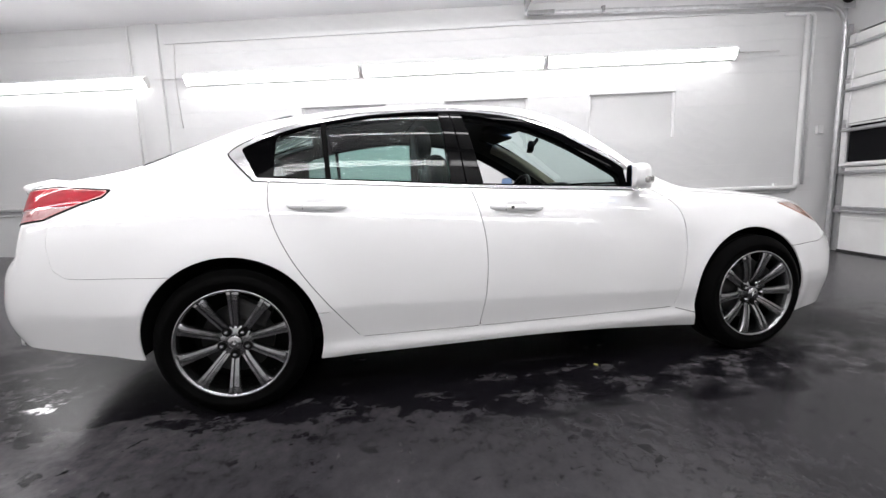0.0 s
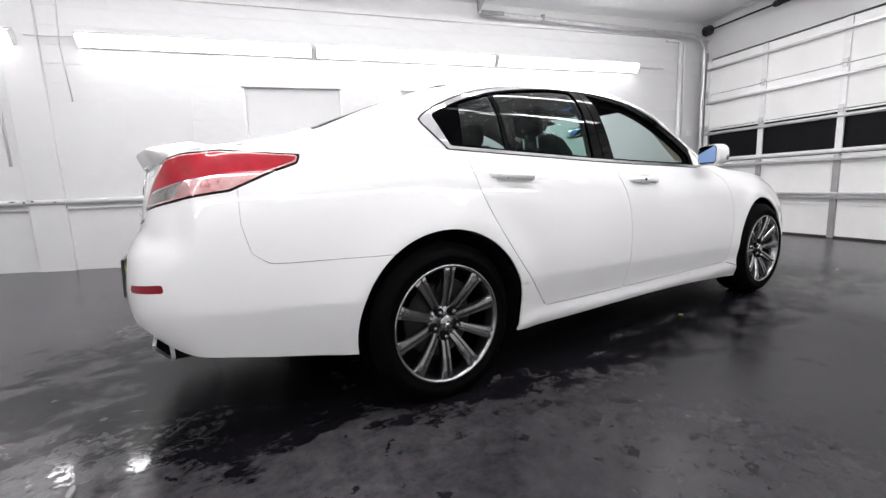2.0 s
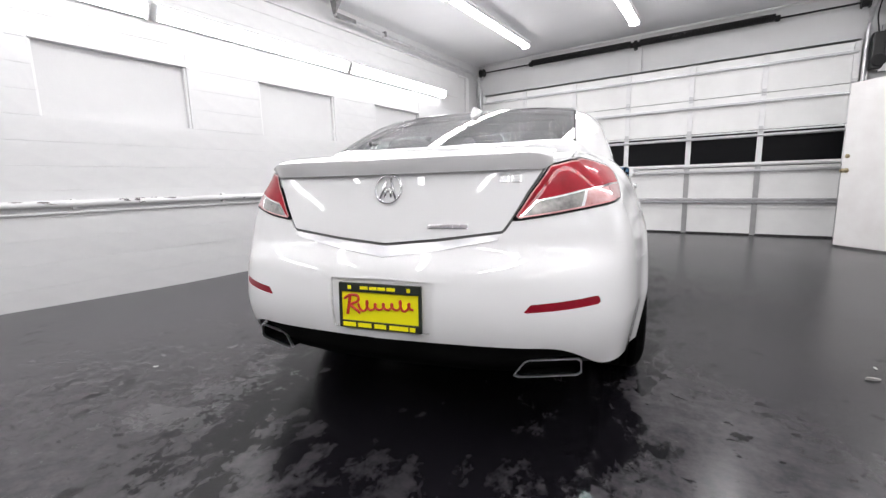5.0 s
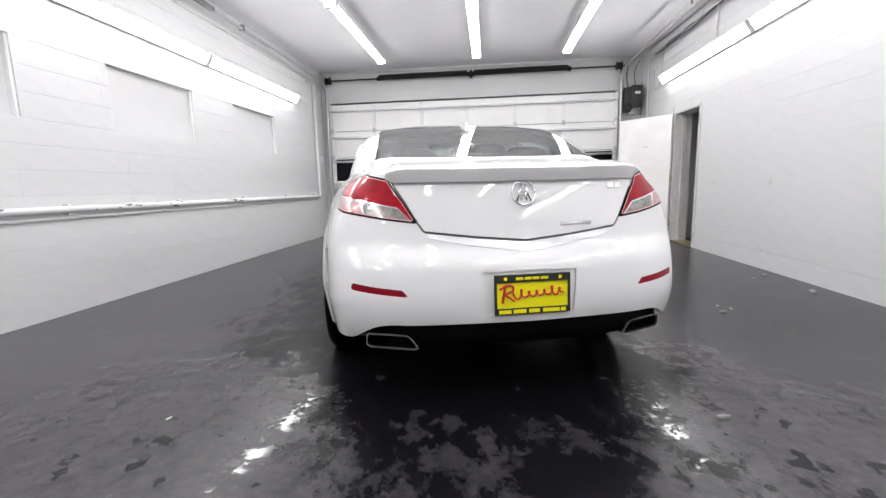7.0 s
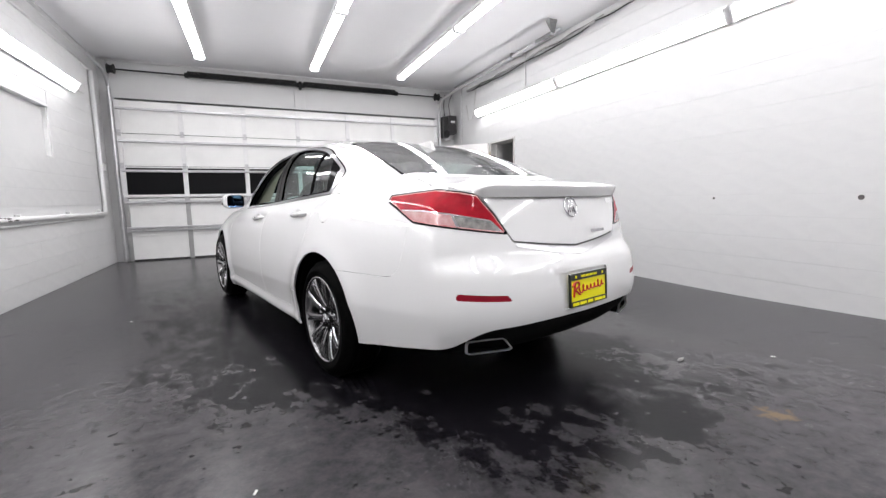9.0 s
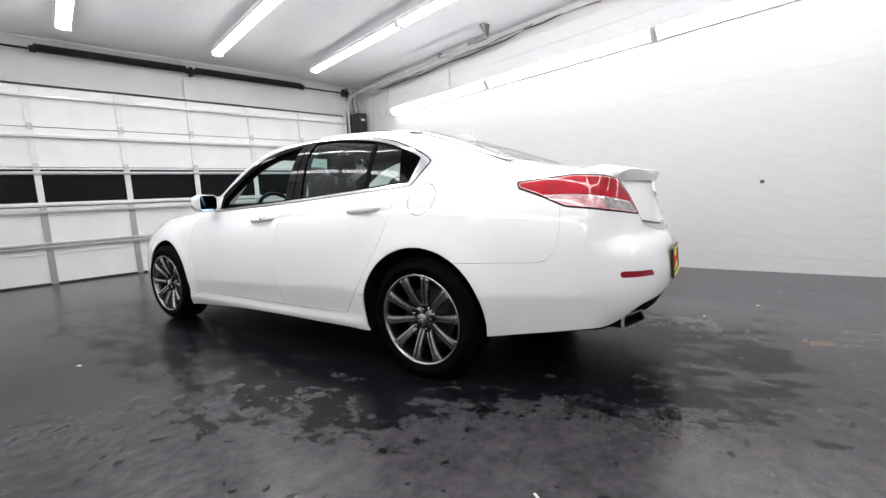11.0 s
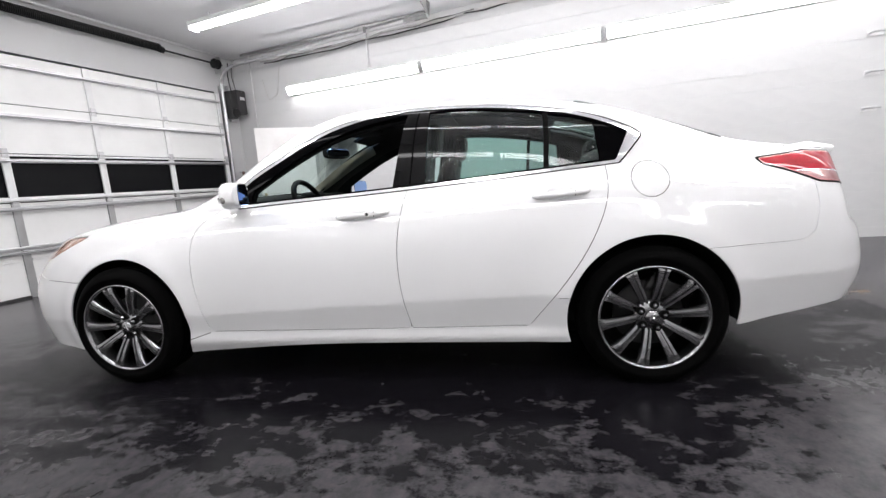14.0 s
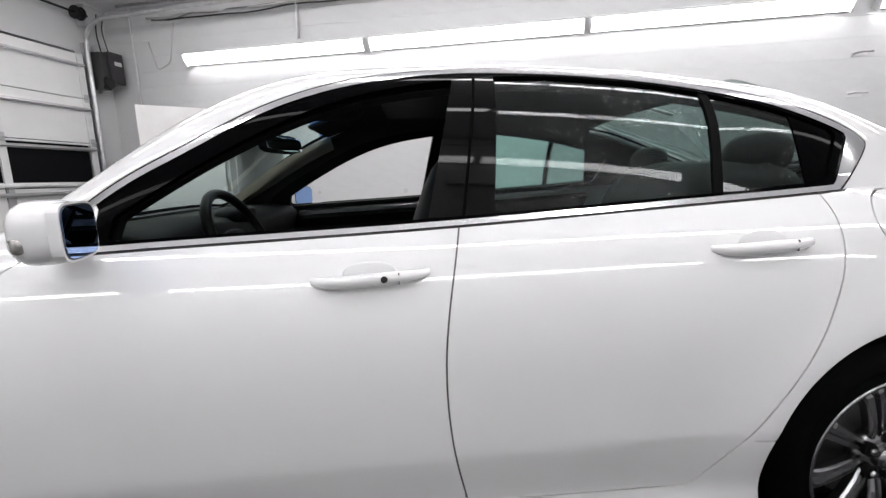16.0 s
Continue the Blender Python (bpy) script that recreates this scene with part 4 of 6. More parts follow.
def crown(s, q):
    """Hood, cabin and deck: from the belt (q = 0) to the middle line (q = 1)."""
    s, q = np.asarray(s, float), np.asarray(q, float)
    e = flank(s, np.ones_like(s))
    xe, y, zt = np.maximum(e[..., 0], 0), e[..., 1], e[..., 2]
    rise = np.maximum(Z_ROOF(y) - zt, 0.0)
    cabin = step(1.12, 0.72, y) * step(-2.15, -1.7, y)
    p = 2.2 + (2.0 + 2.0 * step(-0.95, -1.35, y)) * cabin
    lean = 0.125 * cabin
    f = q * math.pi / 2
    c, sn = np.cos(f), np.sin(f)
    r = (np.abs(c) ** p + np.abs(sn) ** p) ** (-1 / p)
    hx, hz = r * c, r * sn
    return np.stack([xe * hx * (1 - lean * hz), y, zt + rise * hz], -1)


def poly_dist(P, poly):
    """Signed distance of points to a polygon, negative inside."""
    P, V = np.asarray(P, float), np.asarray(poly, float)
    best = np.full(len(P), 1e9)
    odd = np.zeros(len(P), bool)
    for a, b in zip(V, np.roll(V, -1, 0)):
        ab, ap = b - a, P - a
        t = np.clip((ap @ ab) / max(ab @ ab, 1e-12), 0, 1)
        best = np.minimum(best, np.hypot(*(ap - t[:, None] * ab).T))
        cross = ((a[1] > P[:, 1]) != (b[1] > P[:, 1]))
        with np.errstate(divide="ignore", invalid="ignore"):
            odd ^= cross & (P[:, 0] < (b[0] - a[0]) * (P[:, 1] - a[1]) / (b[1] - a[1] + 1e-15) + a[0])
    return np.where(odd, -best, best)


def line_dist(P, pts):
    P = np.asarray(P, float)
    best = np.full(len(P), 1e9)
    for a, b in zip(np.array(pts[:-1], float), np.array(pts[1:], float)):
        ab, ap = b - a, P - a
        t = np.clip((ap @ ab) / (ab @ ab), 0, 1)
        best = np.minimum(best, np.hypot(*(ap - t[:, None] * ab).T))
    return best


class Patch:
    """A surface sheet over a grid of parameters, which can be cut along curves into labelled panels."""

    def __init__(self, fn, a, b):
        self.fn = fn
        na, nb = len(a), len(b)
        self.A = [(x, y) for x in a for y in b]
        self.F = [(i * nb + j, (i + 1) * nb + j, (i + 1) * nb + j + 1, i * nb + j + 1) for i in range(na - 1) for j in range(nb - 1)]
        self.L = ["body"] * len(self.F)

    def points(self):
        A = np.array(self.A)
        return self.fn(A[:, 0], A[:, 1])

    def cut(self, field, name=None, only=None):
        A = np.array(self.A)
        val = field(self.fn(A[:, 0], A[:, 1]), A)
        val = np.where(np.abs(val) < 2e-4, 2e-4, val).tolist()
        edge, F, L = {}, [], []
        for f, lab in zip(self.F, self.L):
            neg = [val[i] < 0 for i in f]
            free = only is None or lab in only
            if not any(neg) or not free:
                F.append(f), L.append(lab)
                continue
            if all(neg):
                F.append(f), L.append(name or lab)
                continue
            pos_l, neg_l = [], []
            for i, j in zip(f, f[1:] + f[:1]):
                (neg_l if val[i] < 0 else pos_l).append(i)
                if (val[i] < 0) != (val[j] < 0):
                    key = (i, j) if i < j else (j, i)
                    if key not in edge:
                        t = val[i] / (val[i] - val[j])
                        a, b = self.A[i], self.A[j]
                        self.A.append((a[0] + t * (b[0] - a[0]), a[1] + t * (b[1] - a[1])))
                        edge[key] = len(self.A) - 1
                    pos_l.append(edge[key]), neg_l.append(edge[key])
            if len(pos_l) > 2:
                F.append(tuple(pos_l)), L.append(lab)
            if len(neg_l) > 2:
                F.append(tuple(neg_l)), L.append(name or lab)
        self.F, self.L = F, L

    def gap(self, field, width=0.003, only=("body",)):
        self.cut(lambda P, A: np.abs(field(P, A)) - width, "gap", only)

    def panel(self, field, name, width=0.0021, only=("body",)):
        """A panel inside a closed curve with a dark gap round it."""
        self.cut(lambda P, A: field(P, A) - width, "cut", only)
        self.cut(lambda P, A: field(P, A) + width, name, ("cut",))
        self.L = ["gap" if l == "cut" else l for l in self.L]

    def take(self, labels, offset=0.0):
        """Points, faces and outward normals of the panels of these labels."""
        faces = [f for f, l in zip(self.F, self.L) if l in labels]
        used = sorted({i for f in faces for i in f})
        index = {i: k for k, i in enumerate(used)}
        A = np.array([self.A[i] for i in used]).reshape(-1, 2)
        e = 2e-3
        a0, a1 = np.maximum(A[:, 0] - e, 0), np.minimum(A[:, 0] + e, S_END)
        b0, b1 = np.maximum(A[:, 1] - e, 0), np.minimum(A[:, 1] + e, 1)
        P = self.fn(A[:, 0], A[:, 1])
        du = self.fn(a1, A[:, 1]) - self.fn(a0, A[:, 1])
        dv = self.fn(A[:, 0], b1) - self.fn(A[:, 0], b0)
        N = np.cross(du, dv)
        ln = np.linalg.norm(N, axis=1, keepdims=True)
        N = np.where(ln > 1e-12, N / np.maximum(ln, 1e-12), np.array([0, 0, 1.0]))
        mid = np.abs(P[:, 0]) < 1e-4
        N[mid, 0] = 0
        P[mid, 0] = 0
        return P + N * offset, [tuple(index[i] for i in f) for f in faces], N


def thick(P, F, N, t):
    """Gives a sheet a back face and rims; returns points, faces and normals."""
    n = len(P)
    count = {}
    for f in F:
        for i, j in zip(f, f[1:] + f[:1]):
            count[(i, j)] = count.get((i, j), 0) + 1
    V, NN = [P, P - N * t], [N, -N]
    faces = list(F) + [tuple(n + i for i in reversed(f)) for f in F]
    k = 2 * n
    for i, j in count:
        if (j, i) in count or (abs(P[i][0]) < 1e-4 and abs(P[j][0]) < 1e-4):
            continue
        quad = np.array([P[j], P[i], P[i] - N[i] * t, P[j] - N[j] * t])
        m = np.cross(quad[1] - quad[0], quad[3] - quad[0])
        m = m / max(np.linalg.norm(m), 1e-12)
        V.append(quad), NN.append(np.tile(m, (4, 1)))
        faces.append((k, k + 1, k + 2, k + 3))
        k += 4
    return np.concatenate(V), faces, np.concatenate(NN)


def mirrored(P, F, N):
    m = np.array([-1, 1, 1])
    return P * m, [tuple(reversed(f)) for f in F], N * m


def joined(*sheets):
    V, F, N, k = [], [], [], 0
    for P, f, n in sheets:
        V.append(P), N.append(n)
        F += [tuple(i + k for i in g) for g in f]
        k += len(P)
    V, N = np.concatenate(V), np.concatenate(N)
    first, swap = {}, np.arange(len(V))
    for i in np.nonzero(np.abs(V[:, 0]) < 1e-6)[0]:
        swap[i] = first.setdefault((*np.round(V[i], 5), *np.round(N[i], 1)), i)
    keep = np.unique(swap)
    back = np.zeros(len(V), int)
    back[keep] = np.arange(len(keep))
    return V[keep], [tuple(back[swap[i]] for i in g) for g in F], N[keep]


# curves of the flank, in y and z
SEAM_FRONT = [(0.77, 0.96), (0.88, 0.875), (0.922, 0.77), (0.918, 0.56), (0.86, 0.305)]
SEAM_MID = [(-0.25, 0.305), (-0.213, 0.49), (-0.203, 0.68), (-0.222, 0.85), (-0.257, 1.02)]
SEAM_REAR = [(-1.205, 1.08), (-1.198, 0.92), (-1.15, 0.775), (-1.07, 0.63), (-0.955, 0.47), (-0.83, 0.308)]


def smooth_line(pts, n=6):
    t = np.arange(len(pts))
    fx, fy = natural(list(zip(t, [p[0] for p in pts]))), natural(list(zip(t, [p[1] for p in pts])))
    u = np.linspace(0, len(pts) - 1, (len(pts) - 1) * n + 1)
    return list(zip(fx(u).tolist(), fy(u).tolist()))


FRONT_DOOR = smooth_line(SEAM_FRONT) + smooth_line(SEAM_MID) + [(-0.27, 1.3), (0.6, 1.3)]
REAR_DOOR = smooth_line(SEAM_REAR)[::-1] + [(-1.2, 1.3), (-0.26, 1.3)] + smooth_line(SEAM_MID)[::-1]
DLO_TOP = [(0.72, 1.030), (0.63, 1.098), (0.54, 1.152), (0.43, 1.208), (0.28, 1.287), (0.13, 1.347), (-0.03, 1.386), (-0.20, 1.407), (-0.32, 1.411), (-0.50, 1.406), (-0.71, 1.388),
           (-0.94, 1.352), (-1.135, 1.300), (-1.295, 1.234), (-1.365, 1.192)]
DLO = smooth_line(DLO_TOP, 4) + [(-1.378, 1.178), (-1.372, 1.165), (-1.30, 1.085), (-1.255, 1.04), (-1.2, 0.98), (0.74, 0.90)]
SAIL = [(0.640, 1.072), (0.70, 1.026), (0.76, 0.97), (0.76, 0.88), (0.658, 0.88)]
GLASS_TOP = [(0.602, 1.035), (0.52, 1.085), (0.41, 1.150), (0.28, 1.220), (0.13, 1.288), (-0.03, 1.338), (-0.20, 1.368), (-0.36, 1.383), (-0.52, 1.384), (-0.70, 1.367), (-0.93, 1.331), (-1.13, 1.276), (-1.285, 1.214)]


def belt_up(y, up):
    return float(Z_BELT(s_y(y))) + up


GLASS = smooth_line(GLASS_TOP, 4) + [(-1.292, 1.20), (-1.235, belt_up(-1.235, 0.026))] + [(y, belt_up(y, 0.022)) for y in (-1.0, -0.74, -0.5, -0.26, 0.0, 0.3, 0.50)] + [(0.616, belt_up(0.616, 0.022))]
PILLAR = [(-0.268, 1.45), (-0.15, 0.9), (-0.335, 0.9), (-0.372, 1.45)]


def sz(pts):
    """Points (x, y, z) near the body as station and height."""
    return [(s_of(x, y), z) for x, y, z in pts]


TAIL = sz([(0.455, -2.47, 0.853), (0.52, -2.45, 0.942), (0.60, -2.42, 1.027), (0.70, -2.365, 1.042), (0.80, -2.18, 1.052), (0.866, -1.905, 1.030), (0.866, -1.92, 1.001),
           (0.845, -2.0, 0.972), (0.815, -2.14, 0.911), (0.775, -2.27, 0.896), (0.70, -2.365, 0.882)])
TAIL_CLEAR = sz([(0.44, -2.48, 0.827), (0.54, -2.452, 0.912), (0.72, -2.345, 0.942), (0.80, -2.17, 0.959), (0.84, -2.0, 0.962), (0.84, -2.0, 0.837), (0.70, -2.36, 0.827)])
TRUNK = sz([(-0.0, -2.53, 0.772), (0.2, -2.52, 0.789), (0.425, -2.49, 0.815), (0.450, -2.48, 0.849), (0.512, -2.46, 0.942), (0.59, -2.43, 1.032), (0.61, -2.42, 1.187)]) + [(-0.5, 1.187), (-0.5, 0.737)]
STRIP = sz([(0, -2.53, 0.769), (0.2, -2.52, 0.786), (0.42, -2.492, 0.811), (0.412, -2.493, 0.790), (0.2, -2.52, 0.753), (0.0, -2.53, 0.729)]) + [(-0.3, 0.687), (-0.3, 0.729)]
BUMPER = [(-0.5, 0.1), (-0.5, 1.2), (s_of(0.6, -2.43), 1.2), (s_y(-2.12), 1.0), (s_y(-2.115), 0.80), (s_y(-2.09), 0.70), (s_y(-2.04), 0.664), (s_y(-1.98), 0.658), (s_y(-1.5), 0.650), (s_y(-1.5), 0.1)]
REFLECT = sz([(0.487, -2.48, 0.566), (0.512, -2.473, 0.594), (0.712, -2.375, 0.613), (0.722, -2.362, 0.611), (0.724, -2.36, 0.586)])
NICHE = sz([(0.0, -2.53, 0.660), (0.2, -2.52, 0.655), (0.185, -2.522, 0.480), (0, -2.53, 0.480)]) + [(-0.3, 0.478), (-0.3, 0.660)]
HEAD = [(s_y(1.67), 0.842), (s_y(1.85), 0.832), (s_of(0.75, 2.12), 0.79), (s_of(0.55, 2.30), 0.735), (s_of(0.50, 2.33), 0.655), (s_of(0.70, 2.19), 0.672), (s_y(1.97), 0.722), (s_y(1.82), 0.778)]
FRONT_BUMPER = [(s_y(1.55), 0.592), (s_y(1.95), 0.60), (s_of(0.70, 2.19), 0.64), (S_END + 1, 0.66), (S_END + 1, 0.0), (s_y(1.55), 0.0)]


def build_flank(side):
    """Half of the lower body with its panels; the fuel flap is on the left half alone."""
    st = np.concatenate([np.linspace(0, s_y(-1.9), 110), np.linspace(s_y(-1.9), s_y(1.8), 120)[1:], np.linspace(s_y(1.8), S_END, 36)[1:]])
    p = Patch(flank, st, np.concatenate([np.linspace(0, 0.86, 56), np.linspace(0.86, 1, 12)[1:]]))
    yz = lambda P: P[:, 1:3]
    szp = lambda P, A: np.stack([A[:, 0], P[:, 2]], -1)
    for yw, zw, r in ((-1.383, 0.342, 0.384), (1.362, 0.332, 0.386)):
        p.cut(lambda P, A: np.where(P[:, 0] > 0.5, np.hypot(P[:, 1] - yw, P[:, 2] - zw) - r, 1.0), "void")
    p.cut(lambda P, A: poly_dist(szp(P, A), TAIL) - 0.005, "tail_gap", ("body",))
    p.cut(lambda P, A: poly_dist(szp(P, A), TAIL) - 0.0025, "tail_edge", ("tail_gap",))
    p.cut(lambda P, A: poly_dist(szp(P, A), TAIL) + 0.0025, "tail", ("tail_edge",))
    p.cut(lambda P, A: poly_dist(szp(P, A), TAIL) + 0.0075, "tail_in", ("tail",))
    split = lambda P: P[:, 1] + 2.275 - 0.5 * (P[:, 2] - 0.92)
    p.cut(lambda P, A: poly_dist(szp(P, A), TAIL_CLEAR), "tail_clear", ("tail_in",))
    p.cut(lambda P, A: -split(P), "tail_side", ("tail_clear",))
    p.cut(lambda P, A: np.abs(poly_dist(szp(P, A), TAIL_CLEAR)) - 0.0028, "tail_line", ("tail_in", "tail_clear", "tail_side"))
    p.cut(lambda P, A: np.abs(split(P)) - 0.003, "tail_line", ("tail_clear", "tail_side"))
    p.panel(lambda P, A: poly_dist(szp(P, A), TRUNK), "trunk", 0.0046)
    p.cut(lambda P, A: poly_dist(szp(P, A), STRIP), "strip", ("body",))
    p.cut(lambda P, A: poly_dist(szp(P, A), REFLECT), "reflector", ("body",))
    p.cut(lambda P, A: poly_dist(szp(P, A), NICHE), "niche", ("body",))
    p.cut(lambda P, A: poly_dist(szp(P, A), BUMPER) - 0.0010, "joint", ("body",))
    p.cut(lambda P, A: poly_dist(szp(P, A), BUMPER) + 0.0010, "rear_bumper", ("joint",))
    pts = p.points()
    mid = [pts[list(f)].mean(0) for f in p.F]
    p.L = ["gap" if l == "joint" and c[2] < 0.675 else l for l, c in zip(p.L, mid)]
    p.L = ["filler" if l == "rear_bumper" and c[2] > 0.9 else l for l, c in zip(p.L, mid)]
    p.panel(lambda P, A: poly_dist(szp(P, A), HEAD), "headlight", 0.003)
    p.panel(lambda P, A: poly_dist(szp(P, A), FRONT_BUMPER), "front_bumper", 0.002)
    p.panel(lambda P, A: poly_dist(yz(P), FRONT_DOOR), "front_door")
    p.panel(lambda P, A: poly_dist(yz(P), REAR_DOOR), "rear_door")
    p.cut(lambda P, A: P[:, 2] - 0.447, None, ("body",))
    p.gap(lambda P, A: line_dist(yz(P), [(-1.10, 0.447), (-0.945, 0.447)]), 0.0022)
    p.cut(lambda P, A: (P[:, 2] - 0.298) + 0.29 * (P[:, 1] - 0.868), None, ("body",))
    p.gap(lambda P, A: line_dist(yz(P), [(0.868, 0.298), (1.02, 0.254)]), 0.0024)
    p.cut(lambda P, A: np.maximum(np.maximum(-1.30 - P[:, 1], P[:, 1] - 0.70), Z_BELT(A[:, 0]) - 0.006 - P[:, 2]), "belt_seal", ("body", "front_door", "rear_door"))
    if side < 0:
        p.panel(lambda P, A: np.hypot(P[:, 1] + 1.388, P[:, 2] - 0.972) - 0.082, "fuel", 0.0022)
    return p


def build_crown():
    st = np.concatenate([np.linspace(0, s_y(-1.9), 50), np.linspace(s_y(-1.9), s_y(1.3), 120)[1:], np.linspace(s_y(1.3), S_END, 40)[1:]])
    p = Patch(crown, st, np.concatenate([np.linspace(0, 0.62, 30), np.linspace(0.62, 1, 10)[1:]]))
    yz = lambda P: P[:, 1:3]
    xy = lambda P: P[:, :2]
    p.cut(lambda P, A: poly_dist(yz(P), DLO) - 0.007, "seal", ("body",))
    p.cut(lambda P, A: poly_dist(yz(P), DLO), "chrome", ("seal",))
    belt = lambda A: Z_BELT(A[:, 0])
    p.cut(lambda P, A: np.maximum.reduce([poly_dist(yz(P), DLO) + 0.0175, 0.0135 - (P[:, 2] - belt(A)), -((P[:, 1] + 1.322) * 0.90 + (P[:, 2] - 1.20) * 0.436)]), "frame", ("chrome",))
    p.cut(lambda P, A: np.maximum(poly_dist(yz(P), SAIL), 0.0135 - (P[:, 2] - belt(A))), "sail", ("frame", "chrome"))
    p.cut(lambda P, A: poly_dist(yz(P), GLASS), "glass", ("frame",))
    p.cut(lambda P, A: poly_dist(yz(P), PILLAR), "pillar", ("glass",))
    half_way = lambda P: P[:, 1] + 0.262 + 0.1325 * (P[:, 2] - 1.0)
    p.cut(lambda P, A: half_way(P), "pillar_rear", ("pillar",))
    p.cut(lambda P, A: np.abs(half_way(P)) - 0.004, "pillar_gap", ("pillar", "pillar_rear"))
    p.cut(lambda P, A: -(P[:, 1] + 0.30), "front_hole", ("glass",))
    post = lambda P: P[:, 1] + 0.944 + 0.051 * (P[:, 2] - 1.175)
    p.cut(lambda P, A: post(P), "quarter_glass", ("glass",))
    p.cut(lambda P, A: np.abs(post(P)) - 0.0125, "divider", ("glass", "quarter_glass"))
    p.cut(lambda P, A: P[:, 1] + 1.178 - 0.10 * (P[:, 2] - 1.15), "edge_band", ("quarter_glass",))
    wind = [(-0.3, 1.03), (0.66, 0.97), (0.655, 0.93), (0.60, 0.62), (0.555, 0.30), (0.52, 0.19), (-0.3, 0.14)]
    p.cut(lambda P, A: poly_dist(xy(P), wind) - 0.008, "seal", ("body",))
    p.cut(lambda P, A: poly_dist(xy(P), wind), "windscreen", ("seal",))
    p.cut(lambda P, A: P[:, 1] - 0.37, "shade_band", ("windscreen",))
    back = [(-0.3, -1.86), (0.35, -1.845), (0.60, -1.79), (0.592, -1.72), (0.575, -1.35), (0.563, -1.14), (0.550, -1.115), (-0.3, -1.085)]
    p.cut(lambda P, A: poly_dist(xy(P), back) - 0.006, "seal", ("body",))
    p.cut(lambda P, A: poly_dist(xy(P), back), "backlight", ("seal",))
    deck = [(-0.3, -1.93), (0.35, -1.91), (0.590, -1.90), (0.628, -2.1), (0.585, -2.5), (-0.3, -2.6)]
    p.panel(lambda P, A: poly_dist(xy(P), deck), "trunk", 0.003)
    hood = [(-0.3, 1.06), (0.60, 1.03), (0.74, 0.98), (0.70, 1.5), (0.62, 1.9), (0.45, 2.2), (0.3, 2.30), (-0.3, 2.33)]
    p.panel(lambda P, A: poly_dist(xy(P), hood), "hood", 0.003)
    return p


car = empty("car", pose(0, 0, 0, 0, 0, 14.0), "white four-door sedan with dark alloy wheels, front windows open", "car")
halves = {side: build_flank(side) for side in (1, -1)}
roof = build_crown()


def sheet(patch, labels, side=1, t=0.02, offset=0.0):
    P, F, N = patch.take(labels, offset)
    if side < 0:
        P, F, N = mirrored(P, F, N)
    return thick(P, F, N, t) if t else (P, F, N)


def panels(name, mat, pieces, label="", parent=None):
    V, F, N = joined(*pieces)
    return mesh_object(name, V, F, mat, parent or car, label, True, N)


both = (1, -1)
panels("roof_shell", M_PAINT, [sheet(roof, ("body",), s) for s in both], "pearl white roof, pillars and cowl")
for s in both:
    panels("side_panel", M_PAINT, [sheet(halves[s], ("body",), s, 0.009)], "pearl white fender, sill and quarter panel")
panels("panel_gap", M_SEAM, [sheet(halves[s], ("gap",), s, 0.0, -0.007) for s in both] + [sheet(roof, ("gap",), s, 0.0, -0.007) for s in both])
panels("bumper_joint", M_JOINT, [sheet(halves[s], ("joint",), s, 0.0, -0.004) for s in both])
panels("hood", M_PAINT, [sheet(roof, ("hood",), s) for s in both])
trunk = panels("trunk_lid", M_PAINT, [sheet(halves[s], ("trunk",), s) for s in both] + [sheet(roof, ("trunk",), s) for s in both])
rear_bumper = panels("rear_bumper", M_PAINT, [sheet(halves[s], ("rear_bumper",), s, 0.009) for s in both])
panels("plate_niche", M_PAINT, [sheet(halves[s], ("niche",), s, 0.02, -0.010) for s in both], "", rear_bumper)
panels("front_bumper", M_PAINT, [sheet(halves[s], ("front_bumper",), s, 0.009) for s in both])


def chrome_strip(s):
    """The strip leans out at its lower edge, so that it catches the light from above."""
    P, F, N = halves[s].take(("strip",), -0.004)
    low = np.interp(np.abs(P[:, 0]), [0, 0.2, 0.42], [0.729, 0.753, 0.790])
    lean = np.clip((P[:, 2] - low) / 0.036, 0, 1)
    P = P + N * (0.006 * (1 - lean) ** 1.3)[:, None]
    N = N + np.array([0, 0, 0.16])
    N = N / np.linalg.norm(N, axis=1, keepdims=True)
    return thick(*((P, F, N) if s > 0 else mirrored(P, F, N)), 0.02)


panels("chrome_strip", M_STRIP, [chrome_strip(s) for s in both], "satin chrome strip under the trunk lid", trunk)
panels("window_seal", M_UNDER, [sheet(roof, ("seal",), s, 0.012, -0.001) for s in both])
panels("windscreen", M_GLASS_WIND, [sheet(roof, ("windscreen",), s, 0.0, -0.006) for s in both], "green-tinted windscreen")
panels("shade_band", M_GLASS_BAND, [sheet(roof, ("shade_band",), s, 0.0, -0.006) for s in both], "blue shade band along the top of the windscreen")


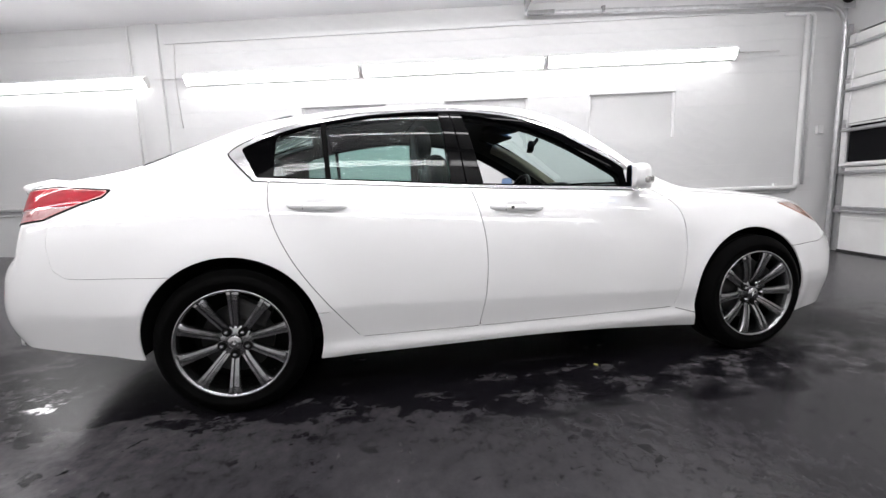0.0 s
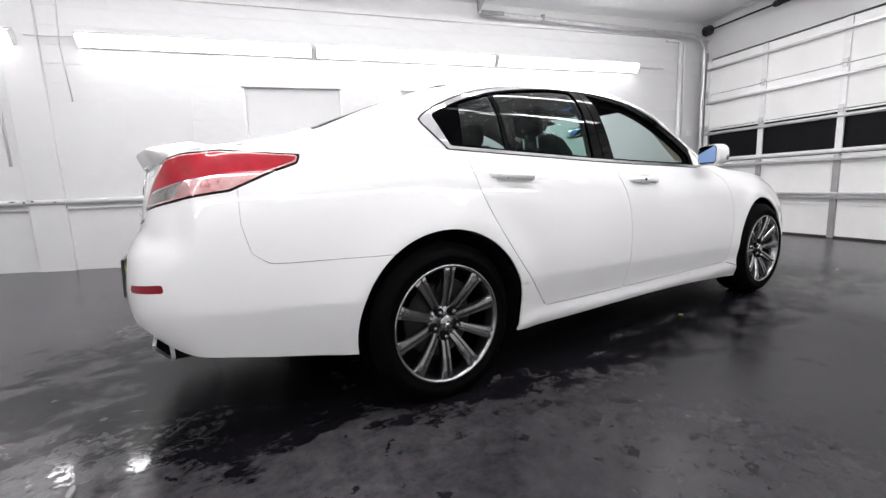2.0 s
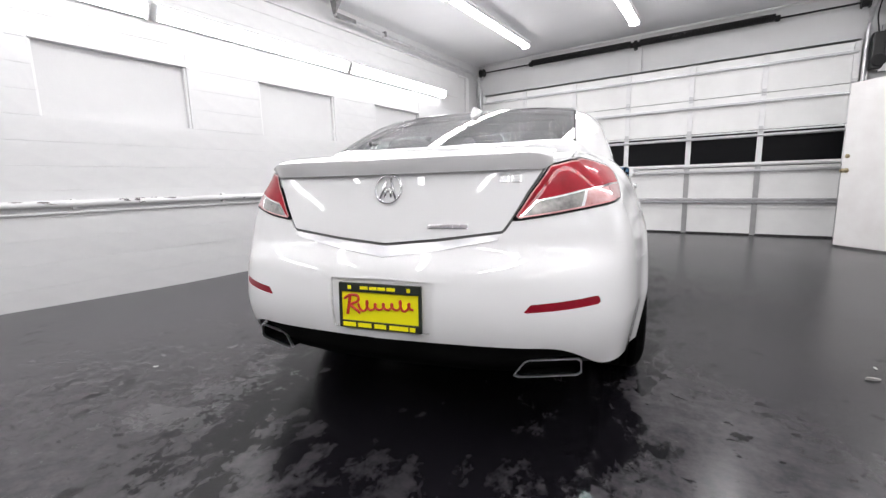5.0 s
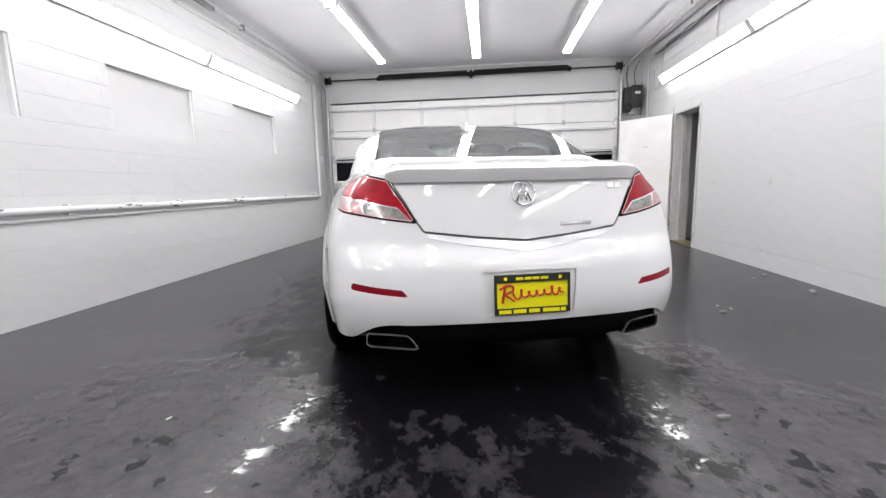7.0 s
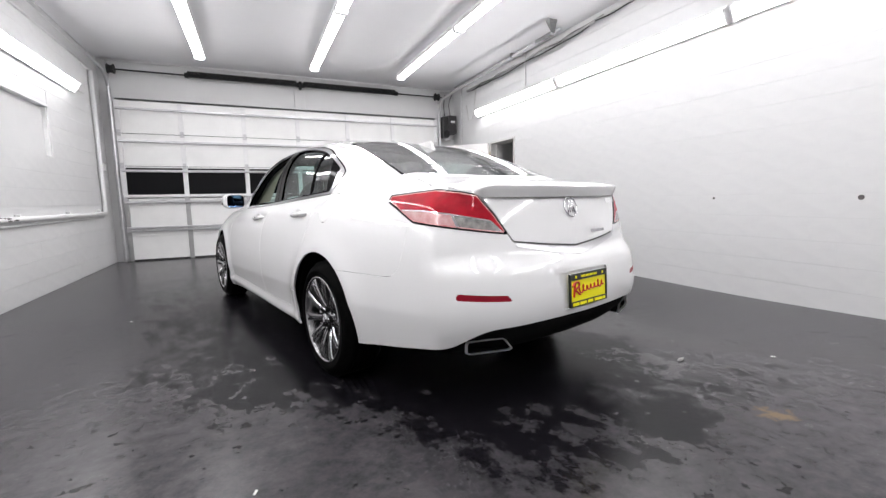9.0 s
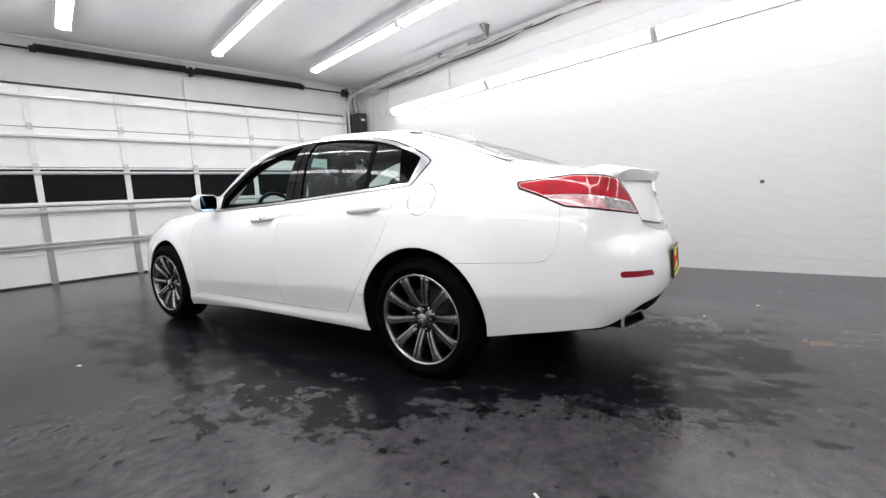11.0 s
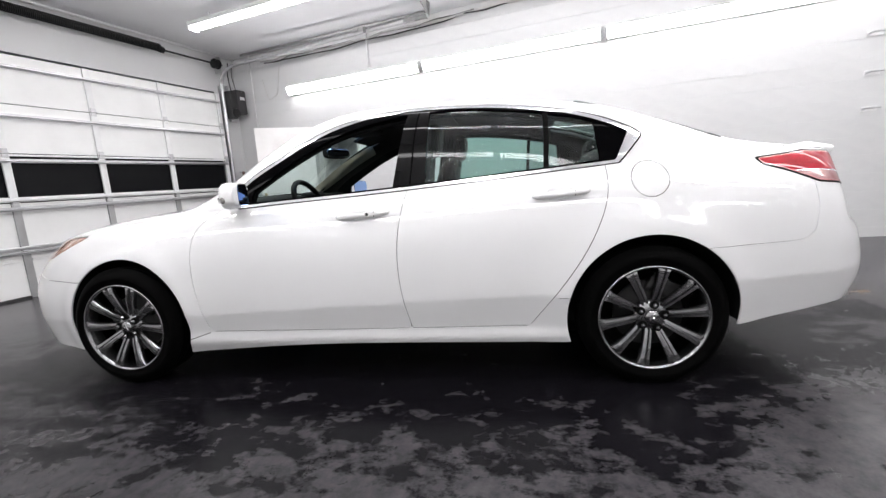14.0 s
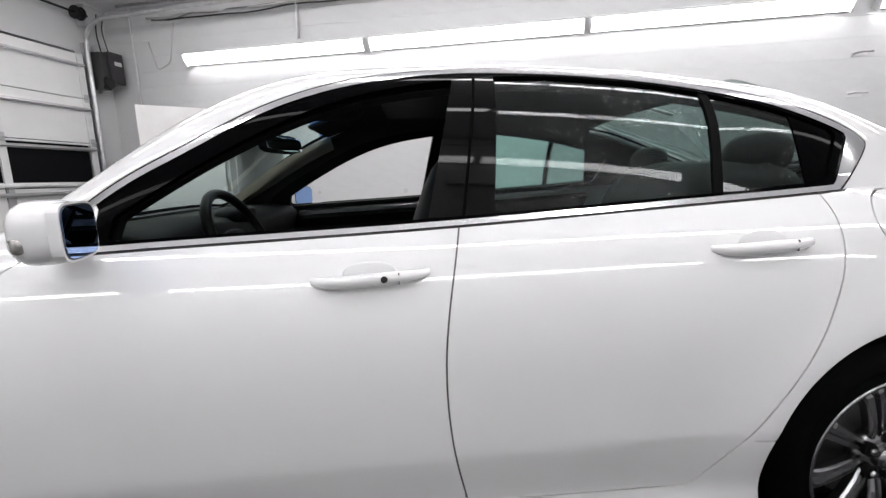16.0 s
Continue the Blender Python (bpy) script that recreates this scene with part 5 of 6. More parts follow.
def smooth_glass(label, offset):
    """One even curved pane: a low-order surface through the panel, symmetric about the middle line."""
    P, F, N = roof.take((label,), offset)
    y0 = P[:, 1].mean()

    def terms(x, y):
        x2, v = x * x, y - y0
        return np.stack([np.ones_like(x), v, v * v, x2, x2 * v], -1)

    c = np.linalg.lstsq(terms(P[:, 0], P[:, 1]), P[:, 2], rcond=None)[0]
    e = 1e-3
    height = lambda x, y: terms(x, y) @ c
    gx = (height(P[:, 0] + e, P[:, 1]) - height(P[:, 0] - e, P[:, 1])) / (2 * e)
    gy = (height(P[:, 0], P[:, 1] + e) - height(P[:, 0], P[:, 1] - e)) / (2 * e)
    P[:, 2] = height(P[:, 0], P[:, 1])
    N = np.stack([-gx, -gy, np.ones_like(gx)], -1)
    return P, F, N / np.linalg.norm(N, axis=1, keepdims=True)


pane = smooth_glass("backlight", -0.003)
panels("rear_window", M_GLASS_BACK, [pane, mirrored(*pane)], "rear window with water drops")
doors = {}
for s in both:
    doors[s, "f"] = panels("front_door", M_PAINT, [sheet(halves[s], ("front_door",), s, 0.03)])
    doors[s, "r"] = panels("rear_door", M_PAINT, [sheet(halves[s], ("rear_door",), s, 0.03)])
    P, F, N = roof.take(("chrome",), 0.002)
    low = np.array([float(Z_BELT(s_y(y))) for y in P[:, 1]])
    N = N + np.array([0, 0, 1.0]) * np.where(P[:, 2] - low < 0.035, 0.45, 0.0)[:, None]
    N = N / np.linalg.norm(N, axis=1, keepdims=True)
    panels("window_trim", M_CHROME, [thick(*((P, F, N) if s > 0 else mirrored(P, F, N)), 0.016)], "chrome window surround")
    panels("window_frame", M_GLOSSBLACK, [sheet(roof, ("frame",), s, 0.014, -0.002)], "black door window frame", doors[s, "r"])
    panels("mirror_sail", M_PAINT, [sheet(roof, ("sail",), s, 0.014, 0.0)], "white corner panel at the door mirror", doors[s, "f"])
    panels("belt_seal", M_BLACK, [sheet(halves[s], ("belt_seal",), s, 0.01, -0.003)], "", doors[s, "r"])
    panels("pillar_cover", M_PIANO, [sheet(roof, ("pillar",), s, 0.02, -0.002)], "gloss black door pillar")
    panels("pillar_cover", M_PIANO, [sheet(roof, ("pillar_rear",), s, 0.02, -0.002)], "gloss black door pillar")
    panels("pillar_gap", M_UNDER, [sheet(roof, ("pillar_gap",), s, 0.008, -0.010)])
    panels("window_divider", M_UNDER, [sheet(roof, ("divider",), s, 0.012, -0.005)], "", doors[s, "r"])
    panels("window_glass", M_GLASS_SIDE, [sheet(roof, ("glass",), s, 0.0, -0.010)], "green-tinted glass with water drops", doors[s, "r"])
    panels("edge_band", M_GLOSSBLACK, [sheet(roof, ("edge_band",), s, 0.006, -0.008)], "black band at the rear edge of the glass", doors[s, "r"])
    panels("quarter_glass", M_GLASS_QUARTER, [sheet(roof, ("quarter_glass",), s, 0.0, -0.010)], "green-tinted quarter glass", doors[s, "r"])
    tl = panels("tail_light", M_RED, [sheet(halves[s], ("tail_in",), s, 0.03, 0.003)], "red and clear tail light")
    panels("light_gap", M_SEAM, [sheet(halves[s], ("tail_gap",), s, 0.0, -0.006)], "", tl)
    panels("light_surround", M_PIANO, [sheet(halves[s], ("tail_edge",), s, 0.02, 0.003)], "polished black surround", tl)
    panels("lens_rim", M_PINK, [sheet(halves[s], ("tail",), s, 0.03, 0.003)], "pale red lens rim", tl)
    panels("side_lens", M_SIDELENS, [sheet(halves[s], ("tail_side",), s, 0.03, 0.003)], "pale red side lens", tl)
    panels("lens_divider", M_CHROME, [sheet(halves[s], ("tail_line",), s, 0.03, 0.0035)], "bright chrome line", tl)
    panels("clear_lens", M_CLEAR, [sheet(halves[s], ("tail_clear",), s, 0.03, 0.003)], "clear lower lens", tl)
    panels("reflector", M_REDDARK, [sheet(halves[s], ("reflector",), s, 0.02, -0.002)], "dark red reflector", rear_bumper)
    P, F, N = halves[s].take(("filler",))
    if F:
        comp = list(range(len(P)))
        for f in F * 3:
            low = min(comp[i] for i in f)
            for i in f:
                comp[i] = low
        for root in sorted({comp[f[0]] for f in F}):
            some = [f for f in F if comp[f[0]] == root]
            used = sorted({i for f in some for i in f})
            if len(some) < 6:
                continue
            at = {i: k for k, i in enumerate(used)}
            piece = (P[used], [tuple(at[i] for i in f) for f in some], N[used])
            panels("corner_filler", M_PAINT, [thick(*(piece if s > 0 else mirrored(*piece)), 0.009)], "", rear_bumper)
    panels("headlight", M_AMBER, [sheet(halves[s], ("headlight",), s, 0.03)], "headlight with an amber corner")
panels("fuel_flap", M_PAINT, [sheet(halves[-1], ("fuel",), -1, 0.01)], "round fuel flap")


# ---------- fittings on the car ----------
def wheel(name, m, spin, label):
    w = empty(name, m, label, "")
    w.parent = car
    R, half = 0.335, 0.118
    prof = [(-half + 0.03, 0.234), (-half, 0.248), (-half - 0.004, 0.282), (-half + 0.012, 0.314), (-half + 0.035, 0.331)]
    for k in range(5):
        a = -0.068 + 0.034 * k
        prof += [(a - 0.0125, R), (a + 0.0125, R), (a + 0.014, R - 0.007), (a + 0.0195, R - 0.007)][: 4 if k < 4 else 2]
    prof += [(half - 0.035, 0.331), (half - 0.012, 0.314), (half + 0.003, 0.288), (half + 0.004, 0.278), (half + 0.002, 0.276), (half, 0.248), (half - 0.03, 0.234)]
    part("tyre", lathe(prof, "x", 72), M_RUBBER, w, "black tyre", True)
    rim = part("rim", lathe([(half - 0.005, 0.250), (half + 0.003, 0.247), (half + 0.002, 0.239), (half - 0.012, 0.233), (half - 0.05, 0.226), (-half + 0.03, 0.215), (-half, 0.243),
                             (-half, 0.250), (-half + 0.03, 0.235), (half - 0.03, 0.235), (half - 0.005, 0.250)], "x", 72), M_WHEEL, w, "dark chrome alloy rim", True)
    section = [(-1.0, -0.022), (-0.95, -0.002), (-0.80, 0.005), (-0.30, 0.0065), (-0.17, -0.006), (0.17, -0.006), (0.30, 0.0065), (0.80, 0.005), (0.95, -0.002), (1.0, -0.022)]
    spoke = bmesh.new()
    rings = []
    for r, wd, dep in ((0.030, 0.014, 0.066), (0.062, 0.0182, 0.074), (0.10, 0.0200, 0.088), (0.15, 0.0222, 0.101), (0.20, 0.0250, 0.110), (0.225, 0.0290, 0.112), (0.238, 0.034, 0.108)):
        rings.append([spoke.verts.new((dep + h * (0.5 + 0.5 * min(1, r / 0.1)), wd * u, r)) for u, h in section])
    for a, b in zip(rings, rings[1:]):
        for k in range(len(section)):
            n = (k + 1) % len(section)
            spoke.faces.new((a[k], a[n], b[n], b[k]))
    spoke.faces.new(rings[0]), spoke.faces.new(rings[-1])
    sp = part("spoke", spoke, M_WHEEL, rim)
    sp.matrix_basis = pose(0, 0, 0, spin)
    for k in range(1, 10):
        o = sp.copy()
        scene.collection.objects.link(o)
        o.matrix_basis = pose(0, 0, 0, spin + 36 * k)
    part("hub", lathe([(0.02, 0.078), (0.066, 0.078), (0.078, 0.066), (0.081, 0.04), (0.081, 0.0)], "x", 40), M_WHEEL, w, "", True)
    cap = part("hub_cap", lathe([(0.078, 0.034), (0.096, 0.033), (0.103, 0.027), (0.105, 0.0)], "x", 32), M_WHEEL, w, "dark hub cap", True)
    bm = tube([(0.106, -0.012, -0.014), (0.107, -0.005, 0.014)], 0.003, 6)
    tube([(0.106, 0.012, -0.014), (0.107, 0.005, 0.014)], 0.003, 6, bm)
    tube([(0.106, -0.009, -0.002), (0.106, 0.009, -0.002)], 0.0022, 6, bm)
    part("cap_mark", bm, M_CHROME, cap)
    nut = lathe([(0.070, 0.0), (0.070, 0.0115), (0.098, 0.0105), (0.104, 0.007), (0.105, 0.0)], "x", 8)
    nt = part("lug_nut", nut, M_WHEEL, w)
    nt.matrix_basis = pose(0, 0, 0, spin + 36) @ Matrix.Translation((0, 0, 0.057))
    pocket = part("nut_pocket", lathe([(0.060, 0.0), (0.060, 0.0195), (0.0905, 0.0195), (0.0905, 0.0)], "x", 18), M_UNDER, w)
    pocket.matrix_basis = nt.matrix_basis.copy()
    for k in range(1, 5):
        for o in (nt, pocket):
            c = o.copy()
            scene.collection.objects.link(c)
            c.matrix_basis = pose(0, 0, 0, spin + 36 + 72 * k) @ Matrix.Translation((0, 0, 0.057))
    part("brake_disc", lathe([(0.005, 0.05), (0.005, 0.158), (0.028, 0.158), (0.028, 0.085), (0.045, 0.08), (0.045, 0.0)], "x", 48), M_DISC, w, "", True)
    part("backing_plate", lathe([(-0.06, 0.02), (-0.06, 0.226), (-0.05, 0.226), (-0.05, 0.02)], "x", 40), M_UNDER, w)
    bm = box((0.07, 0.09, 0.17), (0.02, 0.0, 0.0), 0.02)
    bm.transform(pose(0, 0, 0, 60) @ Matrix.Translation((0, 0.14, 0)))
    part("brake_calliper", bm, M_DISC, w)
    return w


for s in both:
    for y, spin in ((-1.3875, -4 if s > 0 else 25), (1.3875, 20 if s > 0 else -20)):
        wheel("wheel", pose(s * 0.805, y, 0.3345, 0, 0, 0 if s > 0 else 180), spin, "dark ten-spoke alloy wheel with a black tyre")
        yc, r, a0, a1 = (-1.383, 0.386, -16, 186) if y < 0 else (1.362, 0.388, -18, 200)
        bm = bmesh.new()
        rings = []
        for x, rr in ((0.899, r), (0.87, r + 0.004), (0.60, r - 0.005), (0.58, 0.02)):
            ring = []
            for k in range(37):
                a = math.radians(a0 + (a1 - a0) * k / 36)
                yy, zz = yc + rr * math.cos(a), 0.338 + rr * math.sin(a)
                st_ = s_y(yy)
                v = float(np.clip((zz - Z_LOW(st_)) / (Z_BELT(st_) - Z_LOW(st_)), 0, 1))
                skin = float(flank(np.array([st_]), np.array([v]))[0][0]) - 0.009
                ring.append(bm.verts.new((s * min(x, skin if x > 0.89 else skin - 0.015), yy, zz)))
            rings.append(ring)
        for one, two in zip(rings, rings[1:]):
            for k in range(36):
                bm.faces.new((one[k], one[k + 1], two[k + 1], two[k]))
        part("wheel_housing", bm, M_UNDER, car, smooth=True)

bm = box((1.24, 3.6, 0.09), (0, 0.15, 0.205), 0.03)
box((1.60, 1.90, 0.10), (0, -0.01, 0.225), 0.03, bm=bm)
box((1.20, 0.3, 0.2), (0, 2.1, 0.33), 0.03, bm=bm)
box((0.5, 0.6, 0.10), (0, -1.95, 0.38), 0.03, bm=bm)
box((1.30, 0.12, 0.55), (0, -1.73, 0.55), 0.02, bm=bm)
part("underbody", bm, M_UNDER, car, "black underbody")
bm = bmesh.new()
rows = []
for k in range(25):
    x = -0.66 + 1.32 * k / 24
    yb = float(np.interp(abs(x), [0, 0.3, 0.5, 0.66], [-2.485, -2.47, -2.43, -2.34]))
    rows.append([bm.verts.new((x, yb + dy, z)) for dy, z in ((0.02, 0.50), (0.0, 0.435), (0.03, 0.375), (0.10, 0.315), (0.28, 0.29))])
for a, b in zip(rows, rows[1:]):
    for k in range(4):
        bm.faces.new((a[k], b[k], b[k + 1], a[k + 1]))
part("rear_valance", bm, M_UNDER, car, "black lower rear valance", True)

# exhaust tips: slanted parallelogram outlets
for s in both:
    outer = [(0.447, 0.338), (0.463, 0.330), (0.648, 0.336), (0.663, 0.346), (0.662, 0.386), (0.652, 0.396), (0.495, 0.392), (0.481, 0.384)]
    c = np.mean(outer, 0)
    inner = [tuple(c + (np.array(p) - c) * (0.955, 0.86)) for p in outer]
    bm = bmesh.new()
    loops = []
    for pts, y in ((outer, 0.012), (outer, 0.003), (outer, 0.0), (inner, 0.0), (inner, 0.012)):
        loops.append([bm.verts.new((s * x, -2.425 + y + 0.32 * max(0, x - 0.45), z)) for x, z in pts])
    for a, b in zip(loops, loops[1:]):
        for k in range(8):
            bm.faces.new((a[k], a[(k + 1) % 8], b[(k + 1) % 8], b[k]))
    tip = part("exhaust_tip", bm, M_TIP, car, "chrome exhaust tip")
    bm = bmesh.new()
    bm.faces.new([bm.verts.new((s * x, -2.335 + 0.32 * max(0, x - 0.45), z)) for x, z in inner])
    part("tip_inside", bm, M_UNDER, tip)
    bm = bmesh.new()
    sleeve = []
    for shrink, y in ((0.97, 0.010), (1.0, 0.05), (0.98, 0.20)):
        sleeve.append([bm.verts.new((s * (c[0] + (x - c[0]) * shrink), -2.425 + y + 0.32 * max(0, x - 0.45), c[1] + (z - c[1]) * shrink)) for x, z in outer])
    for a, b in zip(sleeve, sleeve[1:]):
        for k in range(8):
            bm.faces.new((a[k], a[(k + 1) % 8], b[(k + 1) % 8], b[k]))
    part("tip_sleeve", bm, M_UNDER, tip, "black sleeve behind the chrome rim")
    # dark surround that ties the tip to the valance
    bm = box((0.26, 0.08, 0.09), (s * 0.57, -2.29, 0.40), 0.02, pose(0, 0, 0, 0, 0, s * 22))
    part("tip_surround", bm, M_BLACK, tip)

# spoiler
bm = bmesh.new()
rows = []
for k in range(33):
    u = -1 + 2 * k / 32
    x = 0.556 * u
    bow = 0.075 * abs(u) ** 2.4 + 0.02 * max(0, (abs(u) - 0.86) / 0.14) ** 2
    up = 0.006 * u * u - 0.016 * max(0, (abs(u) - 0.86) / 0.14) ** 2
    taper = 1 - 0.75 * max(0, (abs(u) - 0.93) / 0.07) ** 2
    deck = float(Z_ROOF(-2.16)) - 0.03 * u * u
    rows.append([bm.verts.new((x, y + bow, z)) for y, z in ((-2.12, deck - 0.014), (-2.19, deck + 0.006 * taper), (-2.29, 1.094 + up), (-2.398, 1.071 + up), (-2.412, 1.063 + up), (-2.411, 1.055 + up),
                                                            (-2.402, 1.034 + up * 0.6 + 0.015 * (1 - taper)), (-2.394, 1.013 + up * 0.6 + 0.03 * (1 - taper)), (-2.30, 1.008))])
for a, b in zip(rows, rows[1:]):
    for k in range(8):
        bm.faces.new((a[k], b[k], b[k + 1], a[k + 1]))
bm.faces.new(rows[0]), bm.faces.new(rows[-1])
spoiler = part("spoiler", bm, M_PAINT, trunk, "white lip spoiler", True)
for e in spoiler.data.edges:
    i, j = (v % 9 for v in e.vertices)
    e.use_edge_sharp = i == j and i in (4, 7)

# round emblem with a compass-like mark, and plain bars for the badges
ring = [(0.050 * math.cos(a), 0.0, 0.050 * math.sin(a)) for a in [2 * math.pi * k / 40 for k in range(41)]]
bm = tube(ring, 0.0042, 8)
for s in both:
    tube([(s * 0.030, 0, -0.036), (s * 0.008, -0.002, 0.036)], 0.0048, 8, bm)
    tube([(s * 0.012, 0, -0.030), (s * 0.006, -0.002, 0.005)], 0.004, 8, bm)
tube([(-0.019, -0.001, -0.008), (0.019, -0.001, -0.008)], 0.0035, 8, bm)
part("emblem", bm, M_CHROME, trunk, "round chrome emblem", True).matrix_basis = pose(0.004, -2.398, 0.962, -14)


def on_lid(x, z):
    """A frame on the trunk lid: x across, y inwards, z up the surface."""
    def skin(px, pz):
        k = S_TAB < s_of(0.7, -2.37)
        st_ = S_TAB[k]
        v = (pz - Z_LOW(st_)) / (Z_BELT(st_) - Z_LOW(st_))
        q = flank(st_, v)
        return Vector(q[np.argmin(abs(q[:, 0] - px))])
    p = skin(x, z)
    across, up = (skin(x + 0.03, z) - skin(x - 0.03, z)).normalized(), (skin(x, z + 0.03) - skin(x, z - 0.03)).normalized()
    inward = up.cross(across).normalized()
    up = across.cross(inward)
    return Matrix(((across.x, inward.x, up.x, p.x), (across.y, inward.y, up.y, p.y), (across.z, inward.z, up.z, p.z), (0, 0, 0, 1)))


bm = box((0.030, 0.006, 0.024), (-0.020, 0, 0), 0.002)
box((0.030, 0.006, 0.024), (0.020, 0, 0), 0.002, bm=bm)
part("badge", bm, M_CHROME, trunk, "chrome badge bars").matrix_basis = on_lid(0.425, 0.985)
bm = box((0.140, 0.004, 0.016), (0, 0, 0), 0.002)
for k in range(9):
    box((0.010, 0.006, 0.009), (-0.056 + 0.014 * k, -0.001, 0), 0.001, bm=bm)
part("badge", bm, M_SATIN, trunk, "satin chrome badge bar").matrix_basis = on_lid(0.225, 0.833)

# dealer plate: black frame, yellow plate, plain bars for the writing
plate = part("dealer_plate", box((0.300, 0.006, 0.150), (0, 0, 0), 0.004), M_YELLOW, rear_bumper, "yellow dealer plate in a black frame")
plate.matrix_basis = pose(0.006, -2.508, 0.566, -3)
bm = box((0.312, 0.012, 0.032), (0, -0.003, 0.064), 0.003)
box((0.312, 0.012, 0.026), (0, -0.003, -0.067), 0.003, bm=bm)
for s in both:
    box((0.010, 0.012, 0.155), (s * 0.151, -0.003, 0), 0.003, bm=bm)
part("plate_frame", bm, M_PLATEBLACK, plate, "black plate frame")
for x, w, h, z in [(-0.055, 0.03, 0.011, 0.064), (-0.02, 0.028, 0.011, 0.064), (0.012, 0.028, 0.011, 0.064), (0.047, 0.03, 0.011, 0.064), (-0.112, 0.013, 0.013, 0.064), (0.112, 0.013, 0.013, 0.064),
                   (-0.115, 0.05, 0.015, -0.067), (-0.055, 0.052, 0.015, -0.067), (0.005, 0.044, 0.015, -0.067), (0.075, 0.07, 0.015, -0.067), (0.125, 0.02, 0.015, -0.067)]:
    part("plate_bar", box((w, 0.002, h), (x, -0.0095, z), 0.0), M_YELLOW, plate)
bm = bmesh.new()
wave = []
for k in range(181):
    u = k / 180
    turn = 2 * math.pi * 6.5 * u
    tall = 0.0105 + 0.009 * max(0, math.sin(9.3 * u + 0.4)) ** 3
    wave.append((-0.078 + 0.205 * u - 0.008 * math.sin(turn), -0.005, 0.014 * u - 0.004 + tall * math.cos(turn) + 0.3 * (tall - 0.0105)))
tube(wave, 0.0040, 6, bm)
tube([(-0.112, -0.005, 0.034), (-0.124, -0.005, -0.032)], 0.0055, 6, bm)
tube(bent([(-0.135, -0.005, 0.022), (-0.112, -0.005, 0.038), (-0.080, -0.005, 0.036), (-0.078, -0.005, 0.016), (-0.116, -0.005, 0.002), (-0.095, -0.005, -0.010), (-0.074, -0.005, -0.026)], 0.012), 0.0050, 6, bm)
part("plate_script", bm, M_PLATERED, plate, "red wavy line of print")
# fin aerial
bm = bmesh.new()
prof = [(-1.27, 0.0), (-1.245, 0.038), (-1.225, 0.048), (-1.20, 0.042), (-1.12, 0.014), (-1.06, 0.0)]
left_v = [bm.verts.new((-0.004 - 0.012 * (1 - h / 0.06), y, float(Z_ROOF(y)) - 0.004 + h)) for y, h in prof]
right_v = [bm.verts.new((0.004 + 0.012 * (1 - h / 0.06), y, float(Z_ROOF(y)) - 0.004 + h)) for y, h in prof]
bm.faces.new(left_v), bm.faces.new(right_v)
for k in range(len(prof)):
    n = (k + 1) % len(prof)
    bm.faces.new((left_v[k], left_v[n], right_v[n], right_v[k]))
part("fin_aerial", bm, M_PAINT, car, "white shark-fin aerial")

